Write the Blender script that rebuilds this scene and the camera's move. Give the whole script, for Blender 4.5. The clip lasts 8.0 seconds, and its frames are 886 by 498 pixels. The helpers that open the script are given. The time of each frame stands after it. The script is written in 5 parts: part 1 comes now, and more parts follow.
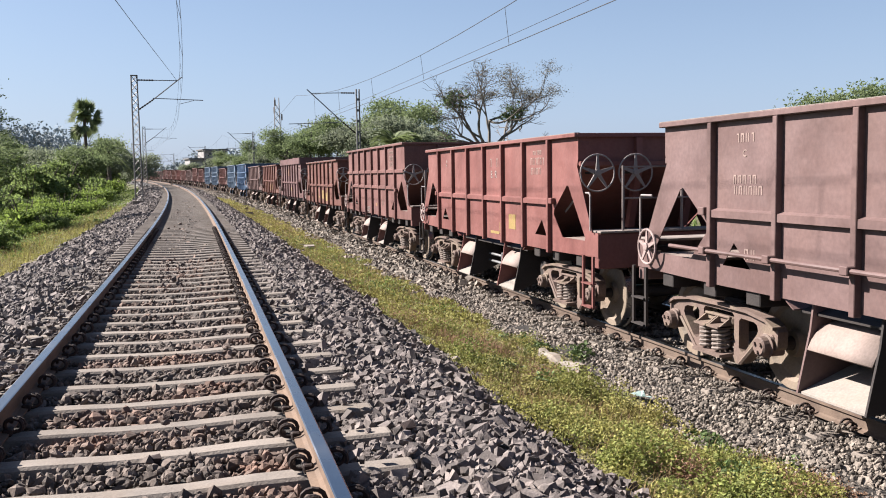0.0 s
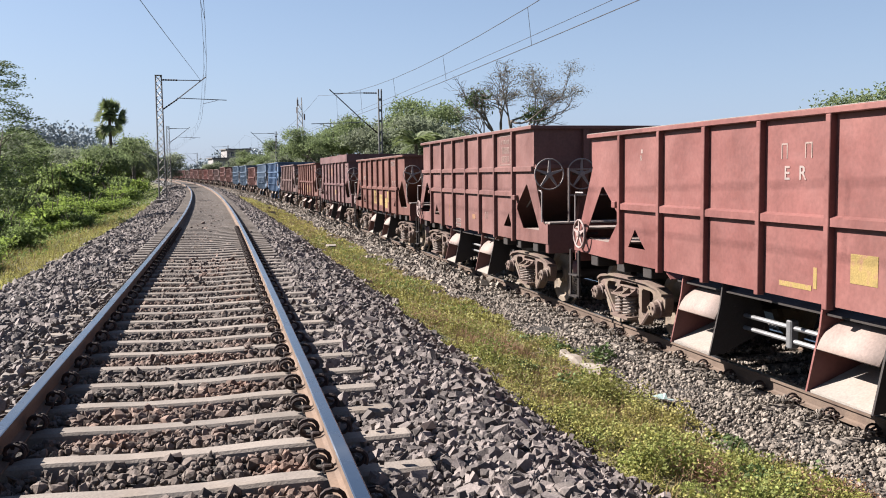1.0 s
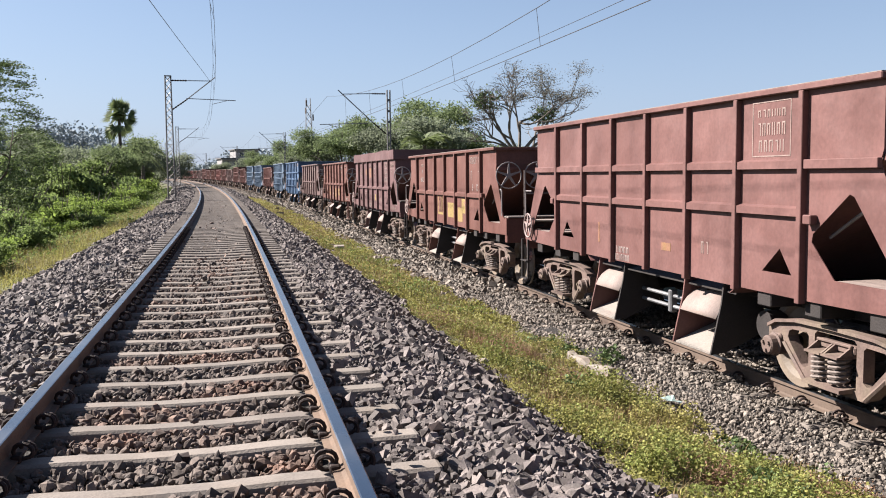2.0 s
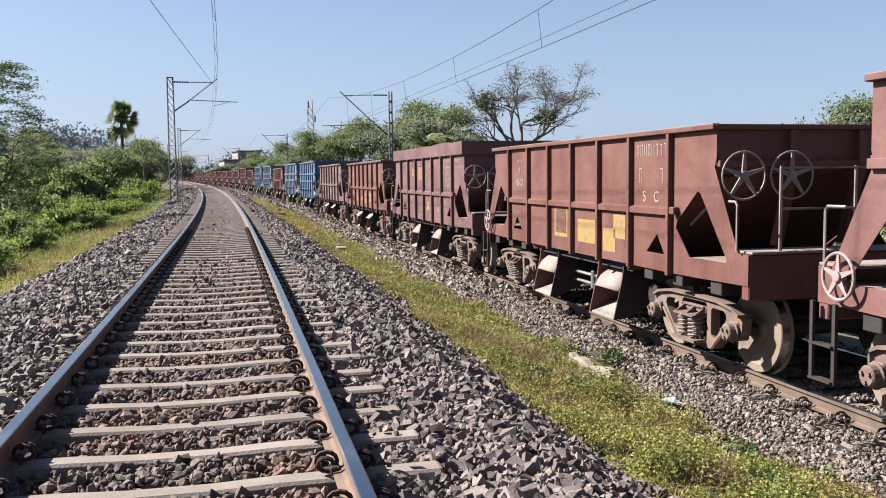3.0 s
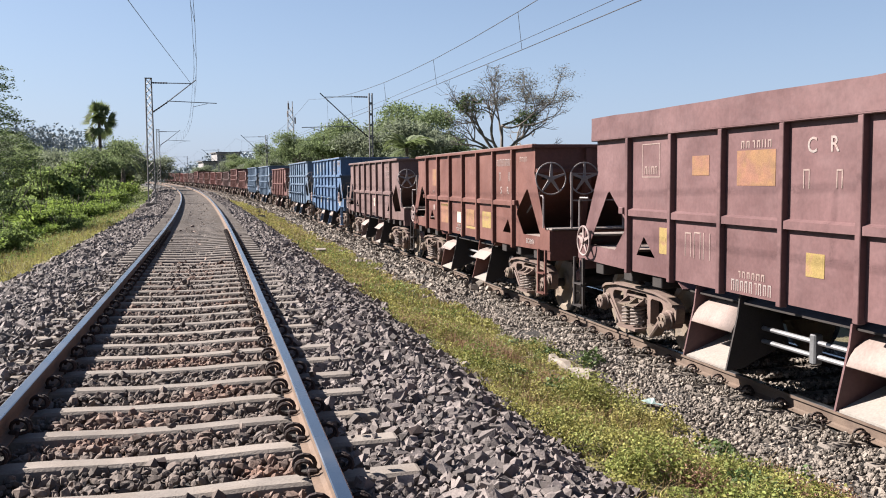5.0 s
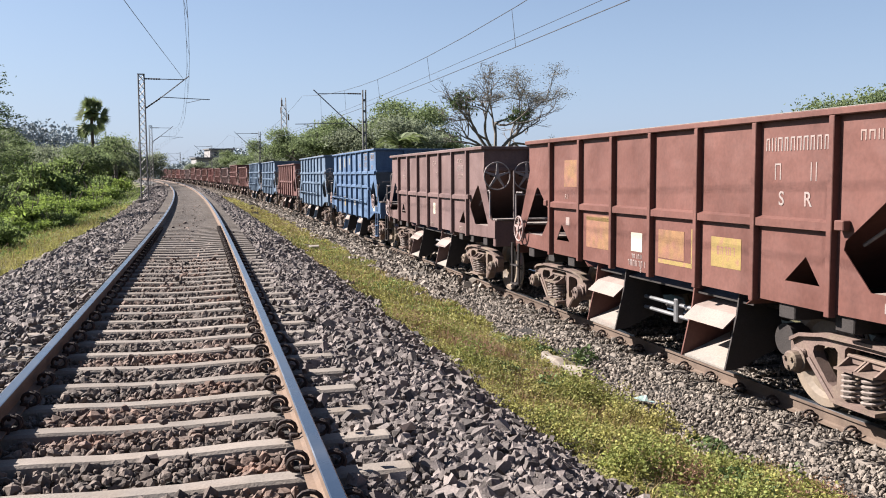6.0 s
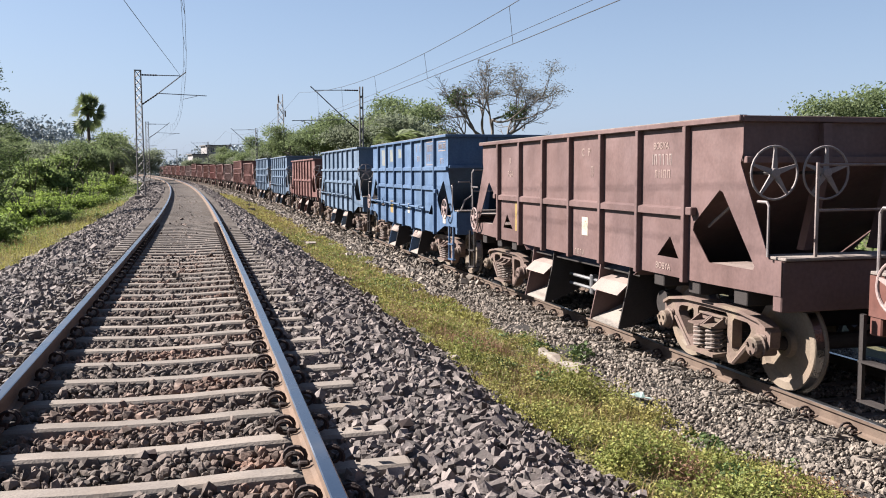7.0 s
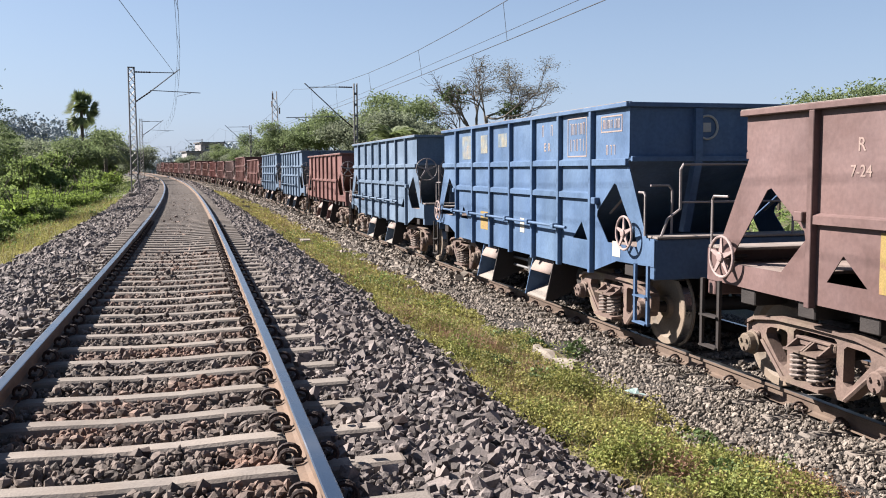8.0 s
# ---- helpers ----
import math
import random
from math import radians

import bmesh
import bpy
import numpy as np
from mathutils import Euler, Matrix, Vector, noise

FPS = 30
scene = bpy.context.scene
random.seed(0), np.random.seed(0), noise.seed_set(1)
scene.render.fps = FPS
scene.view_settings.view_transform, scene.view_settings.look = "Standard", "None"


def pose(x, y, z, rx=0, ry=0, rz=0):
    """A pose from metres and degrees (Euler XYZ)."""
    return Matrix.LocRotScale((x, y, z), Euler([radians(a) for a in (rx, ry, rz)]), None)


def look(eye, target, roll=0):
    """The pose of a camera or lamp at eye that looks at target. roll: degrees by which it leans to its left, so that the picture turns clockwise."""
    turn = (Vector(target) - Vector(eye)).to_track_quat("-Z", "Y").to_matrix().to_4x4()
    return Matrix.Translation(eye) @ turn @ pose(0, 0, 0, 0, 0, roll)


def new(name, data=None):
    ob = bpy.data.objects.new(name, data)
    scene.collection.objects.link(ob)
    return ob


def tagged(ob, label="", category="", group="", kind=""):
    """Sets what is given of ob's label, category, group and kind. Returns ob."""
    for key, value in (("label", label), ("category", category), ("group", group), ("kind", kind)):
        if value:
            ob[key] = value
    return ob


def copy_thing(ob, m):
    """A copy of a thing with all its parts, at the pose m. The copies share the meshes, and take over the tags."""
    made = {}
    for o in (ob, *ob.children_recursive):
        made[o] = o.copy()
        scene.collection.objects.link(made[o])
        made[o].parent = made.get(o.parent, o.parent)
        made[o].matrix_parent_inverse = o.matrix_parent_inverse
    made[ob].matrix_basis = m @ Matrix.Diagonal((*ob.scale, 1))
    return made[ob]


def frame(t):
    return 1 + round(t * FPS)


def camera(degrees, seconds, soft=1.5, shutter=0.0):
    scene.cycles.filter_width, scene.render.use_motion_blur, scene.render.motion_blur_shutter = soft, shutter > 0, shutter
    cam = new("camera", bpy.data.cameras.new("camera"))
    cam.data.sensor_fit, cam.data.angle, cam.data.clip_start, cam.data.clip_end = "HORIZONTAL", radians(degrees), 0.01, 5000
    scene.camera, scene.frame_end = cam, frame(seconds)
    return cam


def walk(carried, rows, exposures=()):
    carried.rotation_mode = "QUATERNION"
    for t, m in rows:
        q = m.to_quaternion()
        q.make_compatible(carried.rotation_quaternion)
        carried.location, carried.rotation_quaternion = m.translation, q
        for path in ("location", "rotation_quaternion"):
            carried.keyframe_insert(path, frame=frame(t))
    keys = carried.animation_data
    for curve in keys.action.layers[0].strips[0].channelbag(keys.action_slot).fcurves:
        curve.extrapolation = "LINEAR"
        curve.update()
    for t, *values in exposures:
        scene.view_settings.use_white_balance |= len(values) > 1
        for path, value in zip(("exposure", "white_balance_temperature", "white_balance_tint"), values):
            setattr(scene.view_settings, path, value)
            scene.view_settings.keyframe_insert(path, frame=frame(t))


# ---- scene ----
cam = camera(52.7, 8.0, 1.0)
PATH = [
    (0, (0.342, -0.011, 1.345), (0.858, 1.914, 1.177), -0.9),
    (0.5, (0.345, -0.004, 1.347), (0.834, 1.928, 1.179), -0.8),
    (1, (0.347, 0.006, 1.347), (0.817, 1.943, 1.18), -0.7),
    (1.5, (0.347, 0.006, 1.348), (0.806, 1.946, 1.182), -0.6),
    (3, (0.359, 0.007, 1.347), (0.807, 1.949, 1.185), -0.6),
    (3.5, (0.359, 0.003, 1.347), (0.814, 1.944, 1.189), -0.6),
    (4, (0.363, 0.005, 1.346), (0.832, 1.944, 1.193), -0.5),
    (4.5, (0.368, 0.016, 1.344), (0.849, 1.951, 1.189), -0.5),
    (6, (0.372, 0.022, 1.341), (0.877, 1.95, 1.177), -0.3),
    (6.5, (0.367, 0.014, 1.339), (0.877, 1.94, 1.171), -0.2),
    (7, (0.362, 0.012, 1.338), (0.874, 1.938, 1.167), -0.2),
    (7.5, (0.363, -0.002, 1.344), (0.88, 1.922, 1.169), -0.3),
    (8, (0.367, 0.011, 1.338), (0.89, 1.933, 1.16), -0.3),
]
walk(cam, [(t, look(eye, target, roll)) for t, eye, target, roll in PATH], [(0, 1.85, 6400, 13), (8, 1.85, 6400, 13)])

# ---- light ----
SUN = Vector((-1.0, 0.55, 0.90)).normalized()
sun = new("sun", bpy.data.lights.new("sun", "SUN"))
sun.data.energy, sun.data.angle, sun.data.color = 5.0, radians(0.53), (1.0, 0.94, 0.86)
sun.matrix_world = look(SUN * 200, (0, 0, 0))
world = bpy.data.worlds.new("sky")
scene.world = world
world.use_nodes = True
wn = world.node_tree
sky = wn.nodes.new("ShaderNodeTexSky")
sky.sky_type, sky.sun_disc = "NISHITA", False
sky.sun_elevation, sky.sun_rotation = math.asin(SUN.z), math.atan2(SUN.x, SUN.y)
sky.altitude, sky.air_density, sky.dust_density, sky.ozone_density = 0, 1.0, 1.0, 3.0
haze = wn.nodes.new("ShaderNodeMix")  # haze that thins from the horizon up to the zenith
haze.data_type = "RGBA"
haze.inputs[7].default_value = (4.4, 5.7, 8.0, 1)
where = wn.nodes.new("ShaderNodeTexCoord")
axes = wn.nodes.new("ShaderNodeSeparateXYZ")
thin = wn.nodes.new("ShaderNodeMapRange")
for key, val in zip(("From Min", "From Max", "To Min", "To Max"), (0.06, 0.38, 0.58, 0.0)):
    thin.inputs[key].default_value = val
wn.links.new(where.outputs["Generated"], axes.inputs[0])
wn.links.new(axes.outputs["Z"], thin.inputs["Value"])
wn.links.new(thin.outputs[0], haze.inputs[0])
wn.links.new(sky.outputs[0], haze.inputs[6])
wn.links.new(haze.outputs[2], wn.nodes["Background"].inputs[0])
wn.nodes["Background"].inputs[1].default_value = 0.0332

# ---- the line: both tracks lie on arcs about one far centre ----
RAD = 2500.0          # radius of the curve
X2, Z2 = 7.07, -0.94  # second track: distance of its centre line, level of its rail heads
PITCH = 11.147        # wagon to wagon
HALF_GAUGE = 0.873    # rail head centre to track centre


BEND, BEND_FROM, BEND_TO = 2.3e-4, 25.0, 170.0  # the curve tightens on the way
GRADE, GRADE_TO = 0.0055, 220.0                 # and the line climbs a little


def bend(s):
    """How far the line swings off the first curve, and by what angle."""
    q = np.clip(s - BEND_FROM, 0, BEND_TO - BEND_FROM)
    return BEND * (0.5 * q * q + q * np.maximum(s - BEND_TO, 0)), BEND * q


def rise(s):
    q = np.clip(np.asarray(s, float) - 15.0, 0, GRADE_TO)
    return GRADE * np.where(q < 30, q * q / 60, q - 15)


def arc(u, s, z=0.0):
    """World place u metres right of the first track's centre line, s metres along it."""
    a, d = s / RAD, float(bend(s)[0])
    return Vector((-RAD + (RAD + u - d) * math.cos(a), (RAD + u - d) * math.sin(a), z + float(rise(s))))


def arc_pose(u, s, z=0.0):
    p = arc(u, s, z)
    return pose(p.x, p.y, p.z, 0, 0, math.degrees(s / RAD + float(bend(s)[1])))


def arc_np(u, s):
    a, d = s / RAD, bend(s)[0]
    return -RAD + (RAD + u - d) * np.cos(a), (RAD + u - d) * np.sin(a)


PROFILE_U = [-3000, -40, -12, -7, -5, -3.7, -2.2, -1.6, 1.6, 2.05, 3.1, 4.5, 5.3, 5.7, 8.6, 9.2, 12.5, 16, 30, 3000]
PROFILE_Z = [-1.6, -1.6, -1.3, -1.05, -0.85, -0.66, -0.29, -0.25, -0.25, -0.28, -0.93, -1.21, -1.20, -1.14, -1.14, -1.22, -1.25, -1.75, -1.8, -1.8]


def ground_z(u):
    return np.interp(u, PROFILE_U, PROFILE_Z)


# ---- mesh tools ----
class Build:
    """Collects points and faces of one mesh."""

    def __init__(self):
        self.v, self.f = [], []

    def add(self, verts, faces):
        n = len(self.v)
        self.v += [tuple(p) for p in verts]
        self.f += [tuple(i + n for i in f) for f in faces]
        return self

    def box(self, x0, x1, y0, y1, z0, z1, c=0.0):
        if c <= 0:
            v = [(x, y, z) for z in (z0, z1) for y in (y0, y1) for x in (x0, x1)]
            return self.add(v, [(0, 2, 3, 1), (4, 5, 7, 6), (0, 1, 5, 4), (2, 6, 7, 3), (0, 4, 6, 2), (1, 3, 7, 5)])
        v, idx = [], {}
        lim = ((x0, x1), (y0, y1), (z0, z1))
        for i in range(8):
            b = (i & 1, i >> 1 & 1, i >> 2 & 1)
            for ax in range(3):
                p = [lim[k][b[k]] if k == ax else lim[k][b[k]] + (c if b[k] == 0 else -c) for k in range(3)]
                idx[(i, ax)] = len(v)
                v.append(p)
        f = []
        for ax in range(3):
            o = [k for k in range(3) if k != ax]
            for side in (0, 1):
                q = []
                for a, b in ((0, 0), (1, 0), (1, 1), (0, 1)):
                    i = side << ax | a << o[0] | b << o[1]
                    q.append(idx[(i, ax)])
                f.append(q if (side == 1) == (ax != 1) else q[::-1])
        for ax in range(3):
            o = [k for k in range(3) if k != ax]
            for a in (0, 1):
                for b in (0, 1):
                    i = a << o[0] | b << o[1]
                    j = i | 1 << ax
                    q = [idx[(i, o[0])], idx[(j, o[0])], idx[(j, o[1])], idx[(i, o[1])]]
                    f.append(q if (a == b) == (ax != 1) else q[::-1])
        for i in range(8):
            q = [idx[(i, 0)], idx[(i, 1)], idx[(i, 2)]]
            f.append(q if bin(i).count("1") % 2 else q[::-1])
        return self.add(v, f)

    def prism(self, poly, axis, a, b):
        """A polygon in the plane across axis (0 x, 1 y), drawn from a to b along it."""
        n = len(poly)
        put = (lambda p, q, w: (w, p, q)) if axis == 0 else (lambda p, q, w: (p, w, q))
        v = [put(p, q, a) for p, q in poly] + [put(p, q, b) for p, q in poly]
        f = [tuple(range(n))[::-1], tuple(range(n, 2 * n))] + [(i, (i + 1) % n, (i + 1) % n + n, i + n) for i in range(n)]
        return self.add(v, f)

    def tube(self, pts, r, n=8, close=False):
        pts = [Vector(p) for p in pts]
        rings, m = [], len(pts)
        up = None
        for i, p in enumerate(pts):
            if close:
                d = pts[(i + 1) % m] - pts[i - 1]
            else:
                d = pts[min(i + 1, m - 1)] - pts[max(i - 1, 0)]
            d.normalize()
            if up is None:
                up = Vector((0, 0, 1)) if abs(d.z) < 0.9 else Vector((1, 0, 0))
            s = d.cross(up).normalized()
            up = s.cross(d).normalized()
            rr = r[i] if isinstance(r, (list, tuple)) else r
            rings.append([p + s * math.cos(2 * math.pi * k / n) * rr + up * math.sin(2 * math.pi * k / n) * rr for k in range(n)])
        v = [q for ring in rings for q in ring]
        f = [(i * n + k, i * n + (k + 1) % n, (i + 1) % m * n + (k + 1) % n, (i + 1) % m * n + k) for i in range(m if close else m - 1) for k in range(n)]
        if not close:
            f += [tuple(range(n))[::-1], tuple(range((m - 1) * n, m * n))]
        return self.add(v, f)

    def lathe(self, prof, n=24, origin=(0, 0, 0), axis=0):
        """Turn a profile of (along, radius) round the x axis (or y with axis=1, z with 2)."""
        v = []
        for a, r in prof:
            for k in range(n):
                c, s = math.cos(2 * math.pi * k / n) * r, math.sin(2 * math.pi * k / n) * r
                p = (a, c, s) if axis == 0 else (s, a, c) if axis == 1 else (c, s, a)
                v.append((p[0] + origin[0], p[1] + origin[1], p[2] + origin[2]))
        m = len(prof)
        f = [(i * n + k, i * n + (k + 1) % n, (i + 1) * n + (k + 1) % n, (i + 1) * n + k) for i in range(m - 1) for k in range(n)]
        f += [tuple(range(n))[::-1], tuple(range((m - 1) * n, m * n))]
        return self.add(v, f)

    def mesh(self, name, material):
        me = bpy.data.meshes.new(name)
        me.from_pydata(self.v, [], self.f)
        me.materials.append(material)
        me.update()
        bm = bmesh.new()
        bm.from_mesh(me)
        bmesh.ops.recalc_face_normals(bm, faces=bm.faces)
        bm.to_mesh(me)
        bm.free()
        return me


def plate(outline, holes, x, t, flip=1):
    """A flat sheet in the y-z plane with holes, t thick from x."""
    bm = bmesh.new()
    for loop in [outline] + holes:
        vs = [bm.verts.new((x, p, q)) for p, q in loop]
        for i in range(len(vs)):
            bm.edges.new((vs[i], vs[(i + 1) % len(vs)]))
    bmesh.ops.triangle_fill(bm, edges=bm.edges[:], use_beauty=True, use_dissolve=False)
    ext = bmesh.ops.extrude_face_region(bm, geom=bm.faces[:])
    bmesh.ops.translate(bm, vec=(t, 0, 0), verts=[g for g in ext["geom"] if isinstance(g, bmesh.types.BMVert)])
    bm.verts.index_update()
    b = Build()
    b.add([v.co for v in bm.verts], [[v.index for v in f.verts] for f in bm.faces])
    bm.free()
    return b


def part(name, b, material, parent=None, label="", smooth=False):
    me = b if isinstance(b, bpy.types.Mesh) else b.mesh(name, material)
    if smooth:
        me.polygons.foreach_set("use_smooth", [True] * len(me.polygons))
    ob = new(name, me)
    if parent is not None:
        ob.parent = parent
    if label:
        tagged(ob, label)
    return ob


def np_mesh(name, verts, faces, material):
    """A mesh from arrays: all faces have the same number of corners."""
    me = bpy.data.meshes.new(name)
    nf, k = faces.shape
    me.vertices.add(len(verts))
    me.vertices.foreach_set("co", np.asarray(verts, np.float32).ravel())
    me.loops.add(nf * k)
    me.loops.foreach_set("vertex_index", faces.astype(np.int32).ravel())
    me.polygons.add(nf)
    me.polygons.foreach_set("loop_start", np.arange(nf, dtype=np.int32) * k)
    me.polygons.foreach_set("use_smooth", [False] * nf)
    me.materials.append(material)
    me.update(calc_edges=True)
    return me


# ---- materials ----
BASE_SCALE = 0.465  # scales every base colour down, so shadows come out deeper at this exposure


def material(name, base, rough=0.8, metal=0.0, var=0.25, scale=6.0, fine=60.0, bump=0.3, second=None, mix=0.5, mix_scale=1.5, depth=0.01,
             per_object=0.0, per_island=0.0, wave=0.0, coords="Object", streak=None, sharp=0.12, spec=0.4, trans=0.0):
    """A painted, stained or weathered surface: base colour varied at two scales, a second colour in patches, fine relief."""
    m = bpy.data.materials.new(name)
    m.use_nodes = True
    t, n = m.node_tree, m.node_tree.nodes
    out = n["Principled BSDF"]
    L = t.links.new
    tc = n.new("ShaderNodeTexCoord")
    vec = tc.outputs[coords]
    if per_object:
        info = n.new("ShaderNodeObjectInfo")
        add = n.new("ShaderNodeVectorMath")
        add.operation = "MULTIPLY_ADD"
        L(info.outputs["Random"], add.inputs[0])
        add.inputs[1].default_value = (37, 53, 71)
        L(vec, add.inputs[2])
        vec = add.outputs[0]

    def noise_at(s, detail=4.0, src=None):
        q = n.new("ShaderNodeTexNoise")
        q.inputs["Scale"].default_value, q.inputs["Detail"].default_value = s, detail
        L(src if src is not None else vec, q.inputs["Vector"])
        return q.outputs["Fac"]

    def ramp(fac, lo, hi, a=0.0, b=1.0):
        q = n.new("ShaderNodeMapRange")
        L(fac, q.inputs["Value"])
        for key, val in zip(("From Min", "From Max", "To Min", "To Max"), (lo, hi, a, b)):
            q.inputs[key].default_value = val
        return q.outputs["Result"]

    def blend(fac, a, b, mode="MIX"):
        q = n.new("ShaderNodeMix")
        q.data_type, q.blend_type = "RGBA", mode
        if isinstance(fac, (int, float)):
            q.inputs[0].default_value = fac
        else:
            L(fac, q.inputs[0])
        for sock, val in ((q.inputs[6], a), (q.inputs[7], b)):
            if isinstance(val, tuple):
                sock.default_value = (*val, 1)
            else:
                L(val, sock)
        return q.outputs[2]

    coarse, grain = noise_at(scale), noise_at(fine, 3.0)
    col = base
    if second is not None:
        col = blend(ramp(noise_at(mix_scale, 8.0), 1 - mix - sharp, 1 - mix + sharp), base, second)
    if streak is not None:
        mp = n.new("ShaderNodeMapping")
        mp.inputs["Scale"].default_value = (2.5, 2.5, 0.22)
        L(vec, mp.inputs["Vector"])
        col = blend(ramp(noise_at(1.4, 5.0, mp.outputs[0]), 0.50, 0.78, 0, 0.5), col, streak)
    shade = ramp(coarse, 0.25, 0.75, (1 - var) * BASE_SCALE, (1 + var) * BASE_SCALE)
    shade2 = ramp(grain, 0.25, 0.75, 1 - var * 0.7, 1 + var * 0.7)
    mul = n.new("ShaderNodeMath")
    mul.operation = "MULTIPLY"
    L(shade, mul.inputs[0]), L(shade2, mul.inputs[1])
    val = mul.outputs[0]
    if per_island or per_object:
        if per_island:
            geo = n.new("ShaderNodeNewGeometry")
            rnd, amount = geo.outputs["Random Per Island"], per_island
        else:
            rnd, amount = info.outputs["Random"], per_object
        m2 = n.new("ShaderNodeMath")
        m2.operation = "MULTIPLY"
        L(val, m2.inputs[0]), L(ramp(rnd, 0, 1, 1 - amount, 1 + amount), m2.inputs[1])
        val = m2.outputs[0]
    hsv = n.new("ShaderNodeHueSaturation")
    L(val, hsv.inputs["Value"])
    if isinstance(col, tuple):
        hsv.inputs["Color"].default_value = (*col, 1)
    else:
        L(col, hsv.inputs["Color"])
    L(hsv.outputs[0], out.inputs["Base Color"])
    L(ramp(coarse, 0.3, 0.7, max(rough - 0.1, 0.02), min(rough + 0.1, 1)), out.inputs["Roughness"])
    out.inputs["Metallic"].default_value = metal
    out.inputs["Specular IOR Level"].default_value = spec
    if bump:
        bp = n.new("ShaderNodeBump")
        bp.inputs["Strength"].default_value, bp.inputs["Distance"].default_value = bump, depth
        L(grain, bp.inputs["Height"])
        if wave:
            dent = n.new("ShaderNodeBump")
            dent.inputs["Strength"].default_value, dent.inputs["Distance"].default_value = 0.6, wave
            L(noise_at(2.2, 2.0), dent.inputs["Height"])
            L(dent.outputs[0], bp.inputs["Normal"])
        L(bp.outputs[0], out.inputs["Normal"])
    if trans:
        tr = n.new("ShaderNodeBsdfTranslucent")
        L(hsv.outputs[0], tr.inputs["Color"])
        ms = n.new("ShaderNodeMixShader")
        ms.inputs[0].default_value = trans
        L(out.outputs[0], ms.inputs[1]), L(tr.outputs[0], ms.inputs[2])
        L(ms.outputs[0], n["Material Output"].inputs["Surface"])
    return m


def paint(name, base, faded):
    return material(name, base, rough=0.62, var=0.19, scale=1.3, fine=22, bump=0.22, wave=0.055, spec=0.3, second=faded, mix=0.45, mix_scale=0.9, sharp=0.3, streak=tuple(c * 0.62 for c in base), depth=0.004)


# near black: shade in the gaps between stones is put into this colour
M_BALLAST = material("shaded_ballast_bed", (0.045, 0.038, 0.033), var=0.5, scale=9, fine=38, bump=1.0, depth=0.03)
M_STONE_IN = material("ballast_stone_rusty", (0.20, 0.155, 0.13), rough=0.85, var=0.25, scale=14, fine=90, bump=0.3, per_island=0.5, second=(0.30, 0.17, 0.12), mix=0.4, mix_scale=1.2)
M_STONE = material("ballast_stone", (0.245, 0.205, 0.190), rough=0.85, var=0.3, scale=14, fine=90, bump=0.4, per_island=0.5, second=(0.30, 0.25, 0.22), mix=0.35, mix_scale=1.0)
M_STONE2 = material("ballast_stone_pale", (0.32, 0.27, 0.225), rough=0.85, var=0.3, scale=14, fine=90, bump=0.4, per_island=0.65, second=(0.36, 0.30, 0.25), mix=0.35, mix_scale=1.0)
M_SOIL = material("soil_grass", (0.13, 0.14, 0.05), rough=0.95, var=0.35, scale=1.2, fine=25, bump=0.8, second=(0.22, 0.17, 0.09), mix=0.42, mix_scale=0.35, depth=0.03)
M_CONCRETE = material("sleeper_concrete", (0.345, 0.295, 0.255), rough=0.9, var=0.2, scale=5, fine=70, bump=0.4, second=(0.31, 0.255, 0.21), mix=0.4, mix_scale=3, per_object=0.12)
M_RAIL = material("rail_rust", (0.27, 0.18, 0.125), rough=0.85, var=0.2, scale=5, fine=60, bump=0.25, second=(0.20, 0.13, 0.09), mix=0.4, mix_scale=4)
M_RAIL2 = material("rail_dark_rust", (0.22, 0.155, 0.115), rough=0.85, var=0.2, scale=5, fine=60, bump=0.25, second=(0.15, 0.10, 0.075), mix=0.4, mix_scale=4)
M_RAILTOP = material("rail_polished_head", (0.62, 0.64, 0.68), rough=0.28, metal=1.0, var=0.08, scale=2, fine=60, bump=0.03)
M_CLIP = material("clip_rust", (0.05, 0.027, 0.022), rough=0.8, var=0.3, scale=30, fine=120, bump=0.3)
# grimy metal, and painted shade under the wagons and in the chutes
M_DARK = material("grimy_shaded_steel", (0.045, 0.035, 0.032), rough=0.75, var=0.3, scale=6, fine=50, bump=0.3)
M_BOGIE = material("bogie_dusty_steel", (0.235, 0.160, 0.132), rough=0.8, var=0.25, scale=5, fine=45, bump=0.35, second=(0.30, 0.235, 0.165), mix=0.40, mix_scale=3, per_object=0.12)
M_SPRING = material("dusty_spring_steel", (0.35, 0.285, 0.25), rough=0.75, var=0.2, scale=8, fine=50, bump=0.2)
M_WHEEL = material("wheel_steel", (0.33, 0.26, 0.195), rough=0.7, metal=0.0, var=0.2, scale=4, fine=40, bump=0.2, second=(0.30, 0.22, 0.16), mix=0.4, mix_scale=2)
M_TREAD = material("wheel_tread", (0.5, 0.5, 0.52), rough=0.3, metal=1.0, var=0.1)
M_PALE = material("pale_dusty_plate", (0.41, 0.315, 0.275), rough=0.75, var=0.2, scale=3, fine=40, bump=0.2, second=(0.45, 0.33, 0.28), mix=0.3, mix_scale=2.5)
M_TRAY = material("worn_chute_plate", (0.46, 0.41, 0.36), rough=0.7, var=0.2, scale=3, fine=40, bump=0.2, second=(0.40, 0.31, 0.26), mix=0.4, mix_scale=3)
M_GALV = material("galvanised_steel", (0.42, 0.42, 0.43), rough=0.5, metal=0.6, var=0.15, scale=4, fine=50, bump=0.15)
